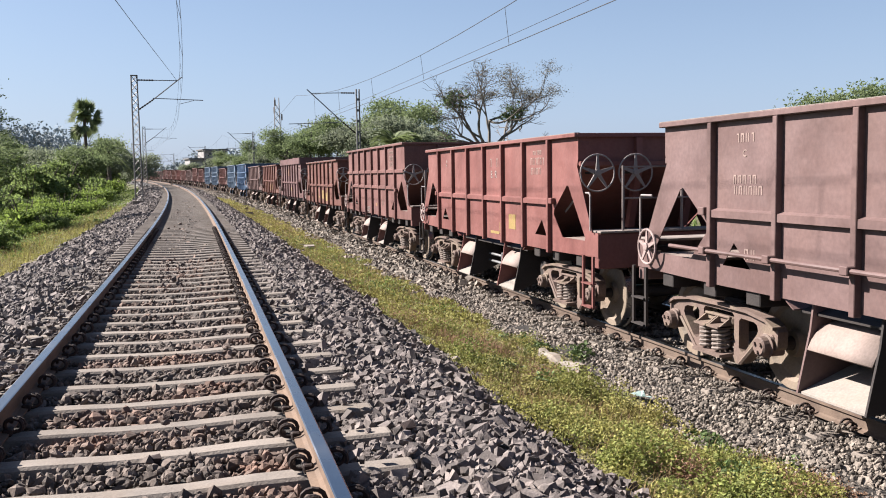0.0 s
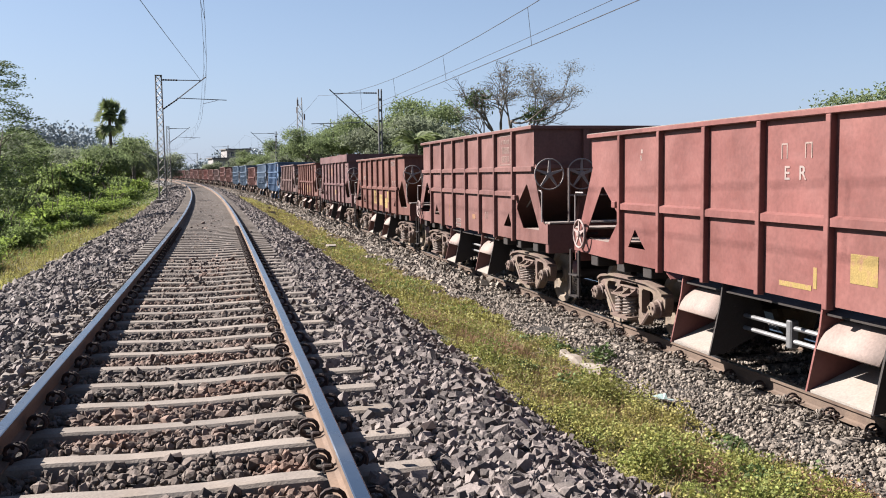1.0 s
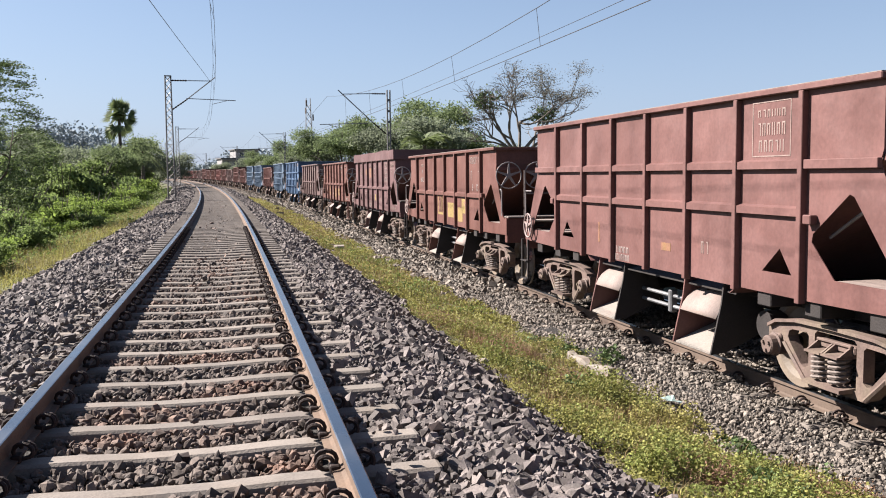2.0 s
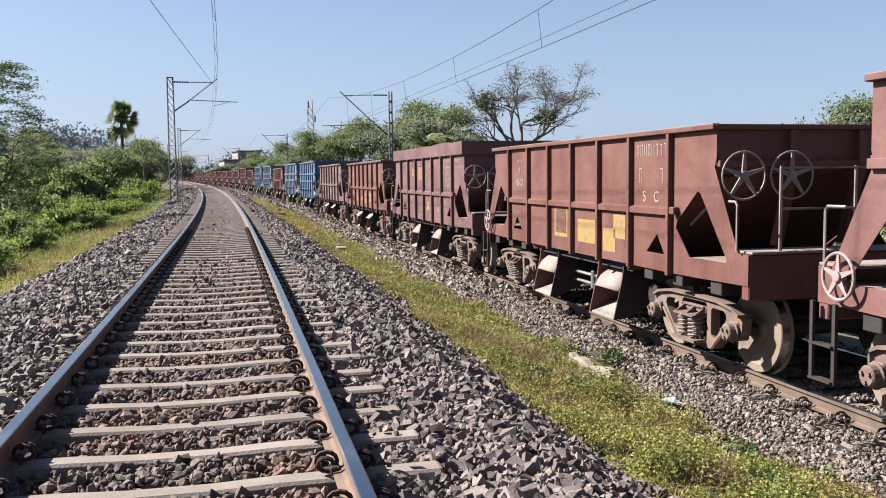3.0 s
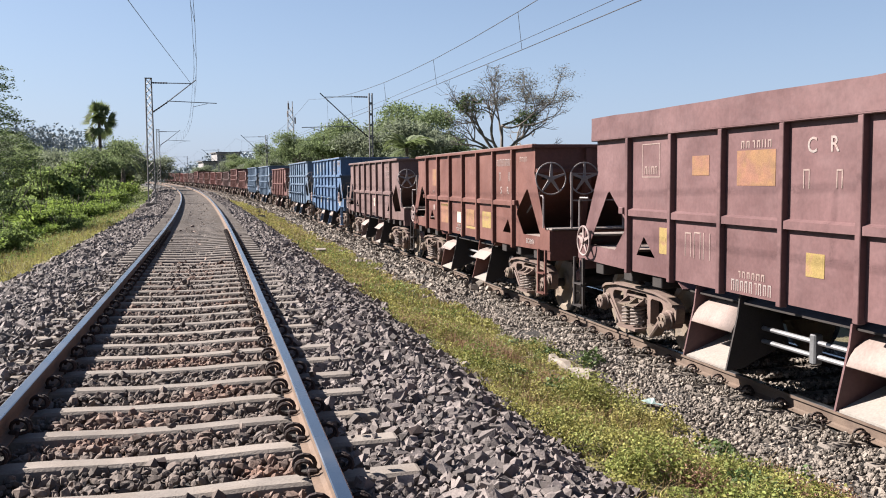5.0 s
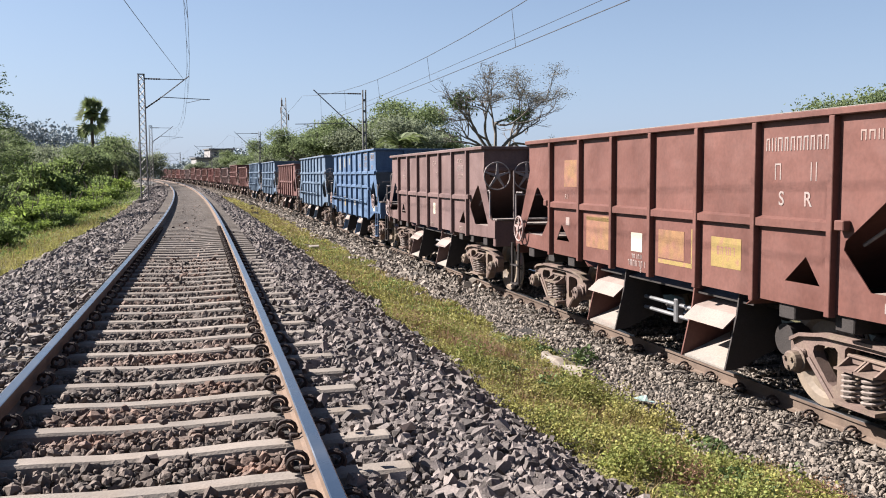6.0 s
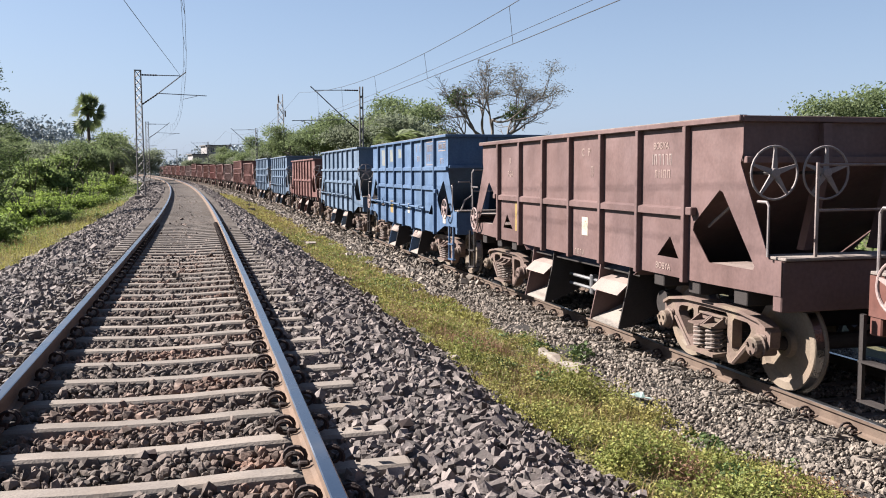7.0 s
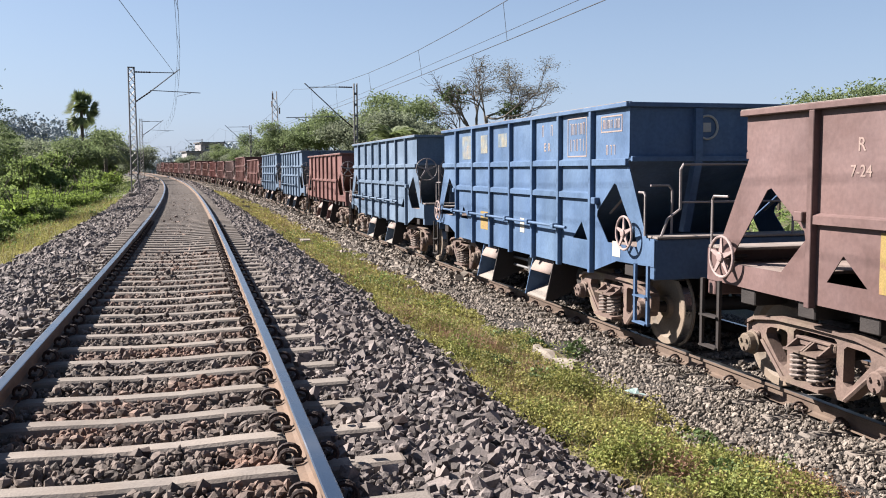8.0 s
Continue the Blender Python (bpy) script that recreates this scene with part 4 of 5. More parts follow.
def overhead_wires(name, u, masts, messenger, low, contact, label, rad=0.009):
    t = new(name)
    tagged(t, label, "overhead wire")
    mw, cw = Build(), Build()
    for s0, s1 in zip(masts[:-1], masts[1:]):
        def cat(f):
            return low + (messenger - low) * (2 * f - 1) ** 2
        mw.tube([arc(u, s0 + (s1 - s0) * i / 16, cat(i / 16)) for i in range(17)], rad, 5)
        cw.tube([arc(u + 0.1 * math.sin(3.1 * i / 8), s0 + (s1 - s0) * i / 8, contact) for i in range(9)], rad, 5)
        for i in range(1, 8):
            f = (i + 0.02) / 8
            part("dropper", Build().tube([arc(u, s0 + (s1 - s0) * f, cat(f)), arc(u + 0.1 * math.sin(3.1 * f), s0 + (s1 - s0) * f, contact)], 0.006, 4), M_WIRE, t)
    part("messenger_wire", mw, M_WIRE, t)
    part("contact_wire", cw, M_WIRE, t)
    return t


overhead_wires("overhead_wire", 0.0, MASTS_1, 7.05, 6.1, 5.6, "thin dark catenary wires over the empty track", 0.0065)
overhead_wires("overhead_wire", X2 + 0.1, MASTS_2, 6.3, 4.98, 4.22, "thin dark catenary wires over the train")
rw = Build()
for s0, s1 in zip(MASTS_2[:-1], MASTS_2[1:]):
    rw.tube([arc(X2 - 0.02, s0 + (s1 - s0) * i / 8, 4.33) for i in range(9)], 0.006, 4)
tagged(part("return_wire", rw, M_WIRE), "thin return wire beside the contact wire", "overhead wire")
aw = Build().tube([arc(-0.10 - 3.6 * (1 - i / 12) ** 1.0, -6 + 63 * i / 12, 7.05 - 0.5 * math.sin(math.pi * i / 12)) for i in range(13)], 0.011, 5)
tagged(part("anchor_wire", aw, M_WIRE), "thin dark wire slanting in to the bracket", "overhead wire")

# ---- plants ----
rng = np.random.default_rng(7)


def leaf_material(name, base, second, trans=0.25, isl=0.45):
    return material(name, base, rough=0.7, var=0.2, scale=0.5, fine=8, bump=0, second=second, mix=0.45, mix_scale=0.25, per_island=isl, trans=trans, sharp=0.25, spec=0.3)


L_BUSH = leaf_material("bush_leaves", (0.27, 0.38, 0.12), (0.41, 0.51, 0.175), 0.5)
L_DARK = leaf_material("dark_feathery_leaves", (0.15, 0.22, 0.085), (0.21, 0.28, 0.11), 0.3)
L_LIGHT = leaf_material("light_green_leaves", (0.33, 0.47, 0.10), (0.44, 0.56, 0.14), 0.45)
L_TREE = leaf_material("tree_leaves", (0.27, 0.36, 0.16), (0.35, 0.42, 0.20), 0.5, 0.25)
# dull grey-green, raised paler to carry distance haze in the colour
L_DULL = leaf_material("dull_hazed_leaves", (0.35, 0.41, 0.27), (0.40, 0.44, 0.30), 0.5, 0.25)
L_PALM = leaf_material("palm_leaves", (0.19, 0.25, 0.10), (0.27, 0.32, 0.14), 0.4)
L_GRASS = leaf_material("low_weed_leaves", (0.47, 0.47, 0.13), (0.56, 0.47, 0.18), 0.35)
L_GREEN = leaf_material("green_weed_leaves", (0.27, 0.38, 0.10), (0.37, 0.45, 0.14), 0.35)
L_WEED = leaf_material("mid_green_weeds", (0.36, 0.42, 0.11), (0.47, 0.46, 0.15), 0.35)
L_LEAFY = leaf_material("dark_broad_leaves", (0.15, 0.23, 0.08), (0.21, 0.29, 0.11), 0.25)
L_TWIG = leaf_material("withered_leaves", (0.24, 0.23, 0.17), (0.32, 0.29, 0.21), 0.25)
L_DRY = leaf_material("dry_grass_blades", (0.40, 0.29, 0.13), (0.30, 0.19, 0.10), 0.25)
L_PINK = leaf_material("reddish_dry_stalks", (0.50, 0.29, 0.19), (0.55, 0.38, 0.22), 0.35)
M_BARK = material("bark", (0.16, 0.125, 0.10), rough=0.9, var=0.3, scale=4, fine=30, bump=0.6)
M_PALEBARK = material("pale_bark", (0.24, 0.205, 0.175), rough=0.9, var=0.25, scale=4, fine=30, bump=0.4)


def leaves(centres, size, r, flat=0.0, narrow=0.5, name="leaves", mat=None):
    """One rhombic leaf of about the given size at every centre, turned at random."""
    n = len(centres)
    d = r.normal(size=(n, 3))
    d[:, 2] *= 1 - flat
    d /= np.linalg.norm(d, axis=1, keepdims=True)
    e = r.normal(size=(n, 3))
    e = np.cross(d, e)
    e /= np.linalg.norm(e, axis=1, keepdims=True)
    sz = (size * r.uniform(0.6, 1.4, n))[:, None]
    fold = np.cross(d, e) * sz * 0.12
    v = np.stack([centres - d * sz * 0.5, centres + e * sz * narrow * 0.5 + fold, centres + d * sz * 0.5, centres - e * sz * narrow * 0.5 + fold], 1).reshape(-1, 3)
    return np_mesh(name, v, np.arange(4 * n).reshape(n, 4), mat)


def clumps(n_clump, per, spread, blobs, r):
    """Leaf centres in clumps on lumpy ellipsoids: blobs are (centre, radii)."""
    out = []
    w = np.array([b[1][0] * b[1][1] + b[1][2] * b[1][0] for b in blobs], float)
    pick = r.choice(len(blobs), n_clump, p=w / w.sum())
    for i in pick:
        c, rad = blobs[i]
        d = r.normal(size=3)
        d /= np.linalg.norm(d)
        if d[2] < -0.35:
            d[2] *= -0.6
        p = np.array(c) + d * np.array(rad) * r.uniform(0.55, 1.08)
        k = max(3, int(per * r.uniform(0.4, 1.6)))
        out.append(p + r.normal(size=(k, 3)) * spread * r.uniform(0.6, 1.4) * np.array([1, 1, 0.7]))
    return np.concatenate(out)


def grow(b, p, d, length, radius, depth, r, ends, twist=0.55, split=(2, 3)):
    """Branching limbs; ends collects the tips."""
    pts, q = [Vector(p)], Vector(d).normalized()
    for i in range(3):
        q = (q + Vector(r.normal(size=3)) * 0.13 + Vector((0, 0, 0.04))).normalized()
        pts.append(pts[-1] + q * length / 3)
    b.tube(pts, [radius, radius * 0.88, radius * 0.77, radius * 0.66], 5 if depth > 1 else 4)
    ends.append(np.array(pts[-1]))
    if depth > 0:
        for k in range(int(r.integers(split[0], split[1] + 1))):
            nd = (q + Vector(r.normal(size=3)) * twist).normalized()
            nd.z = max(nd.z, -0.1)
            grow(b, pts[-1] if k < 2 else pts[2], nd, length * r.uniform(0.62, 0.85), radius * 0.62, depth - 1, r, ends, twist, split)


def make_tree(name, label, height, width, seed, mat, leaf=0.27, n_clump=470, per=23, bark=None):
    r = np.random.default_rng(seed)
    t = new(name)
    tagged(t, label, "tree")
    b, ends = Build(), []
    grow(b, (0, 0, -0.3), (0, 0, 1), height * 0.34, height * 0.022, 3, r, ends)
    part("trunk", b, bark or M_BARK, t)
    blobs = []
    for k in range(8):
        a = r.uniform(0, 6.28)
        q = r.uniform(0.1, 0.95) * width * 0.36
        blobs.append(((q * math.cos(a), q * math.sin(a), height * r.uniform(0.5, 0.86)), (width * r.uniform(0.16, 0.27), width * r.uniform(0.16, 0.27), height * r.uniform(0.10, 0.17))))
    c = clumps(n_clump, per, width * 0.045, blobs, r)
    part("crown", leaves(c, leaf, r, name="crown", mat=mat), mat, t)
    return t


def make_bush(label, height, width, seed, mat, leaf=0.16, n_clump=190, per=20):
    r = np.random.default_rng(seed)
    t = new("bush")
    tagged(t, label, "bush", "bushes along the line")
    b = Build()
    for k in range(7):
        a = r.uniform(0, 6.28)
        q = width * r.uniform(0.15, 0.4)
        b.tube([(0.1 * math.cos(a), 0.1 * math.sin(a), -0.2), (q * 0.5 * math.cos(a), q * 0.5 * math.sin(a), height * 0.45), (q * math.cos(a), q * math.sin(a), height * 0.85)], [0.035, 0.025, 0.012], 5)
    part("stem", b, M_BARK, t)
    blobs = []
    for k in range(11):
        a = r.uniform(0, 6.28)
        q = r.uniform(0, 1) * width * 0.40
        hz = height * r.uniform(0.2, 0.78) * (1 - 0.35 * q / (width * 0.4))
        blobs.append(((q * math.cos(a), q * math.sin(a), hz), (width * r.uniform(0.10, 0.19), width * r.uniform(0.10, 0.19), height * r.uniform(0.12, 0.24))))
    c = clumps(n_clump, per, width * 0.035, blobs, r)
    c[:, 2] = np.maximum(c[:, 2], 0.02)
    part("foliage", leaves(c, leaf, r, name="foliage", mat=mat), mat, t)
    return t


def stand(ob, u, s, scale=1.0, turn=0.0, dz=0.0):
    z = float(ground_z(u)) + dz - 0.05
    ob.matrix_basis = arc_pose(u, s, z) @ pose(0, 0, 0, 0, 0, turn)
    ob.scale = (scale, scale, scale)
    return ob


BUSHES = [make_bush("dense dark green bush on the verge", 2.4, 3.6, 11, L_BUSH), make_bush("leafy green bush on the verge", 2.0, 3.4, 12, L_LIGHT),
          make_bush("tall tangled green bush on the verge", 3.2, 4.0, 13, L_BUSH, 0.19, 240), make_bush("low bright green shrub in the grass", 1.1, 2.4, 14, L_LIGHT, 0.13, 110)]
PLACES = []
pr = random.Random(5)
for s, u, kind, sc in [(18, -6.9, 3, 1.0), (22, -7.6, 1, 0.8), (25, -6.6, 3, 1.2), (28, -8.6, 0, 1.0), (31, -7.4, 1, 0.75), (36, -7.0, 3, 1.3), (37, -9.4, 0, 1.05), (44, -7.0, 1, 0.9), (46, -9.0, 0, 1.1), (52, -6.4, 1, 0.9),
                       (58, -8.8, 2, 1.15), (59, -6.2, 1, 1.0), (66, -6.0, 1, 1.1), (70, -8.6, 2, 1.35), (78, -6.4, 0, 1.2), (84, -8.6, 2, 1.5), (92, -6.2, 1, 1.3), (104, -7.5, 2, 1.5), (118, -6.2, 0, 1.4),
                       (132, -7.0, 2, 1.5), (150, -6.5, 0, 1.6), (175, -7.5, 2, 1.7), (30, -12.0, 2, 1.0), (40, -13.5, 2, 1.15), (53, -13, 2, 1.3), (66, -14, 2, 1.5), (80, -13.5, 2, 1.6), (96, -13, 2, 1.6),
                       (24, -10.8, 0, 0.9), (36, -17, 2, 1.4), (50, -19, 2, 1.6), (70, -20, 2, 1.8), (200, -8, 2, 1.8), (230, -9, 2, 1.9), (265, -10, 2, 2.0)]:
    PLACES.append((kind, u, s, sc, pr.uniform(0, 360)))
for i in range(92):  # low shrubs filling the verge
    s = 13.0 + 0.52 * i
    PLACES.append((pr.choice((3, 3, 1, 0)), -4.75 - 0.01 * s - pr.uniform(0, 3.8), s + pr.uniform(-0.6, 0.6), pr.uniform(0.32, 0.78), pr.uniform(0, 360)))
used = set()
for kind, u, s, sc, turn in PLACES:
    ob = BUSHES[kind]
    if kind in used:
        ob = copy_thing(ob, Matrix.Identity(4))
    used.add(kind)
    stand(ob, u, s, sc, turn)

TREES = [make_tree("tree", "broad green tree beyond the train", 9.5, 9.0, 21, L_TREE), make_tree("tree", "rounded grey-green tree beyond the train", 8.5, 8.0, 22, L_DULL),
         make_tree("tree", "tall dense tree with a ragged crown", 11.0, 9.5, 23, L_TREE), make_tree("tree", "low spreading tree with dull leaves paled by painted haze", 7.5, 9.0, 24, L_DULL)]
used = set()
for kind, x, y, sc in [(0, 15.5, 118, 0.9), (1, 20, 112, 1.0), (2, 24, 105, 0.92), (3, 21.5, 96, 1.0), (0, 26.0, 98, 0.72), (1, 30, 95, 0.60), (2, 33, 100, 0.48), (3, 29, 88, 0.62), (1, 36, 92, 0.62), (0, 18, 135, 1.0),
                       (2, 13.5, 150, 0.80), (1, 11.0, 165, 0.70), (3, 16, 160, 1.0), (0, 9, 190, 0.66), (2, 13, 200, 0.80), (1, 9.5, 235, 0.72), (3, -3.5, 300, 0.95), (1, 4.5, 292, 0.95), (3, 1.0, 286, 0.62), (0, 8, 280, 0.9), (3, 24, 125, 1.0), (0, 40, 100, 0.5), (3, 38, 78, 0.62), (1, 43, 75, 0.62), (3, 47, 70, 0.6),
                       (2, 37.5, 45, 0.62), (3, 33.5, 46, 0.70), (0, 41.5, 41, 0.72), (3, 47, 50, 0.8), (1, 52, 44, 0.9), (2, 60, 60, 1.0), (0, 70, 52, 1.0),
                       (1, -24, 120, 1.0), (0, -19, 105, 0.75), (2, -30, 150, 1.0), (3, -22, 135, 0.8), (1, -14.5, 125, 0.75), (0, -9.4, 84, 0.70), (1, -8.4, 104, 0.86), (3, -12.8, 90, 0.78), (2, -15.5, 98, 0.46), (3, -7.6, 128, 0.8), (0, -12.5, 115, 0.62), (3, -36, 130, 1.1), (2, -44, 170, 1.2)]:
    ob = TREES[kind]
    if kind in used:
        ob = copy_thing(ob, Matrix.Identity(4))
    used.add(kind)
    ob.matrix_basis = pose(x, y, -1.7 + 0.7 * float(rise(y)), 0, 0, pr.uniform(0, 360))
    sc *= 1.22 if x > 0 else 1.0
    ob.scale = (sc, sc, sc)

# bare tree with sparse leaf clusters, rising behind the wagons
r = np.random.default_rng(37)
bare = tagged(new("bare_tree"), "half-bare grey tree with sparse twigs and a few leaf clusters", "tree")
bare.matrix_basis = pose(26.3, 80, -1.8)
bare.scale = (1.1, 1.0, 1.14)
bb, tips = Build(), []
BARE_LIMBS = ((-0.8, 0.55, 1.7), (-0.55, 0.9, 2.3), (-0.2, 1.0, 2.3), (0.3, 1.05, 2.8), (0.65, 0.85, 2.7), (1.1, 0.42, 2.2))
for k, (dx, dz, ln) in enumerate(BARE_LIMBS):
    grow(bb, (0.12 * dx, 0, 4.3), (dx, 0.35 * (k % 2) - 0.15, dz), ln, 0.17, 5, r, tips, 0.46, (2, 3))
bb.tube([(0, 0, -0.3), (0.05, 0, 2.2), (0, 0, 4.5)], [0.32, 0.27, 0.24], 8)
tp = np.array(tips)
outer = tp[(tp[:, 2] > 7.0)]
for k in range(900):  # fine spreading twigs
    p = Vector(outer[r.integers(0, len(outer))])
    d = Vector((r.normal(), r.normal() * 0.6, 0.25 + 0.25 * r.normal())).normalized()
    q = p + d * r.uniform(0.35, 0.8)
    bb.tube([p, p.lerp(q, 0.5) + Vector((0, 0, 0.05)), q], [0.016, 0.012, 0.007], 3)
part("crown_frame", bb, M_PALEBARK, bare)
hi = tp[(tp[:, 2] > 8.8) & (tp[:, 0] > -0.5)]
cl = hi[r.integers(0, len(hi), 5200)] + r.normal(size=(5200, 3)) * np.array([0.5, 0.5, 0.16])
part("foliage", leaves(cl, 0.12, r, 0.6, name="foliage", mat=L_TWIG), L_TWIG, bare)
cl = np.array([-2.7, 0, 8.9]) + clumps(44, 12, 0.26, [((0, 0, 0), (0.8, 0.7, 0.8)), ((0.5, 0, -0.9), (0.7, 0.6, 0.5)), ((-0.6, 0, -0.5), (0.5, 0.6, 0.5))], r)
part("foliage", leaves(cl, 0.30, r, name="foliage", mat=L_DARK), L_DARK, bare)
cl = np.array([2.2, 0.5, 7.2]) + clumps(40, 13, 0.28, [((0, 0, 0), (1.2, 0.8, 0.7)), ((0.4, 0, 0.6), (0.7, 0.7, 0.5))], r)
part("foliage", leaves(cl, 0.26, r, name="foliage", mat=L_DARK), L_DARK, bare)

# feathery tree at the left of the line
r = np.random.default_rng(41)
ft = tagged(new("feathery_tree"), "dark feathery tree with layered drooping sprays", "tree")
ft.matrix_basis = pose(-9.9, 42, -1.3)
ft.scale = (0.88, 0.88, 0.86)
fb2, tips = Build(), []
grow(fb2, (0, 0, -0.3), (0.05, 0, 1), 2.8, 0.16, 4, r, tips, 0.6, (2, 3))
part("trunk", fb2, M_BARK, ft)
cen = []
for k in range(420):
    a, q, z = r.uniform(0, 6.28), r.uniform(0.3, 1), r.uniform(1.6, 9.0)
    rad = 3.1 * q * (1 - abs(z - 4.8) / 7.5)
    p0 = np.array([rad * math.cos(a), rad * math.sin(a), z])
    out = np.array([math.cos(a), math.sin(a), -0.15])
    tt = r.uniform(0, 1, 42)[:, None]
    cen.append(p0 + out * tt * 0.9 + r.normal(size=(42, 3)) * np.array([0.14, 0.14, 0.05]))
part("crown", leaves(np.concatenate(cen), 0.15, r, 0.6, 0.35, "crown", L_DARK), L_DARK, ft)


def make_palm(name, label, x, y, base, trunk, crown, seed, fan):
    """fan: stiff round fans (palmyra); otherwise arching feathered fronds."""
    r = np.random.default_rng(seed)
    t = tagged(new(name), label, "palm tree")
    t.matrix_basis = pose(x, y, base)
    part("trunk", Build().tube([(0, 0, -0.3), (0.05, 0, trunk * 0.5), (0, 0, trunk)], [0.24, 0.19, 0.17], 8), M_BARK, t)
    v, f = [], []
    n_f = 19 if fan else 26
    for k in range(n_f):
        a = r.uniform(0, 6.28)
        el = r.uniform(-1.05, 1.45) if fan else r.uniform(-0.3, 1.2)
        d = np.array([math.cos(a) * math.cos(el), math.sin(a) * math.cos(el), math.sin(el)])
        s1 = np.array([-math.sin(a), math.cos(a), 0])
        up = np.cross(s1, d)
        o = np.array([0, 0, trunk])
        roll = r.uniform(-1.5, 1.5) if fan else 0.0
        s1, up = s1 * math.cos(roll) + up * math.sin(roll), up * math.cos(roll) - s1 * math.sin(roll)
        if fan:
            d = d * np.array([1, 1, 1.1 if el > 0 else 1.7])
            reach = r.uniform(0.35, 0.62)
            hub = o + d * crown * reach
            for q in np.linspace(-1.25, 1.25, 13):
                dd = d * math.cos(q) + (s1 * math.cos(r.uniform(-0.3, 0.3)) + up * 0.15) * math.sin(q)
                tip = hub + dd * crown * 0.55 * r.uniform(0.85, 1.1)
                w = np.cross(dd, up) * crown * 0.04
                i = len(v)
                if q < -1.2:
                    stem = np.cross(d, up) * crown * 0.012
                    v += [o - stem, o + stem, hub + stem, hub - stem]
                    f.append((i, i + 1, i + 2, i + 3))
                    i += 4
                v += [hub, hub + dd * crown * 0.3 + w, tip, hub + dd * crown * 0.3 - w]
                f.append((i, i + 1, i + 2, i + 3))
        else:
            for j in range(22):
                q = (j + 1) / 22
                p = o + d * crown * q - np.array([0, 0, 1]) * crown * 0.55 * q * q
                for sd in (-1, 1):
                    dd = s1 * sd * 0.8 + d * 0.5 - np.array([0, 0, 0.35])
                    ln = crown * 0.30 * (1 - 0.6 * q)
                    w = d * crown * 0.018
                    i = len(v)
                    v += [p, p + dd * ln * 0.5 + w, p + dd * ln, p + dd * ln * 0.5 - w]
                    f.append((i, i + 1, i + 2, i + 3))
    if fan:
        for c in clumps(10, 5, 0.25, [((0, 0, trunk), (0.4, 0.4, 0.5))], r):
            i = len(v)
            d = r.normal(size=3) * 0.45
            e = np.cross(d, r.normal(size=3)) * 0.3
            v += [c - d, c + e, c + d, c - e]
            f.append((i, i + 1, i + 2, i + 3))
    part("crown", np_mesh("crown", np.array(v), np.array(f), L_PALM), L_PALM, t)
    return t


make_palm("palmyra_palm", "tall palmyra palm with a round fan crown", -12.3, 110, -1.5, 10.0, 2.15, 51, True)
make_palm("date_palm", "shaggy date palm among the bushes", -8.6, 96, -1.5, 5.6, 2.9, 52, False)
make_palm("date_palm", "shaggy date palm behind the train", 18.2, 84, -1.8, 6.0, 3.6, 53, False)
make_palm("date_palm", "shaggy date palm behind the train", 27.0, 86, -1.8, 4.6, 3.0, 54, False)

# ---- far things ----
M_PANEL = material("weathered_render", (0.48, 0.46, 0.46), rough=0.9, var=0.12, scale=0.6, fine=6, bump=0.1, second=(0.40, 0.38, 0.37), mix=0.35, mix_scale=0.3)
M_GLASS = material("dark_window", (0.06, 0.07, 0.08), rough=0.2, var=0.1)
M_ROOF = material("dark_roof_slab", (0.20, 0.19, 0.19), rough=0.85, var=0.15)


def make_house(x, y, w, d, h, storeys, label):
    t = tagged(new("apartment_building"), label, "building")
    t.matrix_basis = pose(x, y, -1.8, 0, 0, 12)
    part("wall", Build().box(-w / 2, w / 2, -d / 2, d / 2, 0, h), M_PANEL, t)
    part("roof", Build().box(-w / 2 - 0.5, w / 2 + 0.5, -d / 2 - 0.5, d / 2 + 0.5, h, h + 0.4), M_ROOF, t)
    n = max(2, int(w / 3))
    for k in range(storeys):
        part("ledge", Build().box(-w / 2 - 0.4, w / 2 + 0.4, -d / 2 - 0.6, -d / 2, (k + 1) * h / storeys - 0.3, (k + 1) * h / storeys - 0.1), M_PANEL, t)
        for i in range(n):
            px = -w / 2 + (i + 0.5) * w / n
            zz = k * h / storeys + 1.0
            part("window", Build().box(px - 0.6, px + 0.6, -d / 2 - 0.03, -d / 2 + 0.05, zz, zz + 1.4), M_GLASS, t)
    return t


make_house(4.6, 345, 8.5, 10, 13.0, 4, "pale concrete apartment building with a dark flat roof")
make_house(-1.0, 330, 6.5, 9, 9.5, 3, "smaller pale building beside the far trees")
tw = tagged(new("cell_tower"), "slender lattice mobile phone tower with antenna panels", "tower")
tw.matrix_basis = pose(21, 250, -1.8)
tb = Build()
for sx, sy in ((-1, -1), (1, -1), (1, 1), (-1, 1)):
    tb.tube([(sx * 1.2, sy * 1.2, 0), (sx * 0.55, sy * 0.55, 24.5)], 0.07, 4)
for i in range(12):
    z0, z1 = i * 23 / 12, (i + 1) * 23 / 12
    a, c = 1.2 - 0.65 * z0 / 23, 1.2 - 0.65 * z1 / 23
    for s in (-1, 1):
        tb.tube([(-a, s * a, z0), (c, s * c, z1)], 0.05, 3)
        tb.tube([(s * a, a, z0), (s * c, -c, z1)], 0.05, 3)
        tb.tube([(a, s * a, z0), (-c, s * c, z1)], 0.05, 3)
part("lattice", tb, M_PANEL, tw)
for k in range(9):
    a, z = k * 2.1, 18.4 + (k % 3) * 1.9
    part("antenna_panel", Build().box(1.25 * math.cos(a) - 0.2, 1.25 * math.cos(a) + 0.2, 1.1 * math.sin(a) - 0.1, 1.1 * math.sin(a) + 0.1, z, z + 1.7, 0.03), M_WHITE, tw)

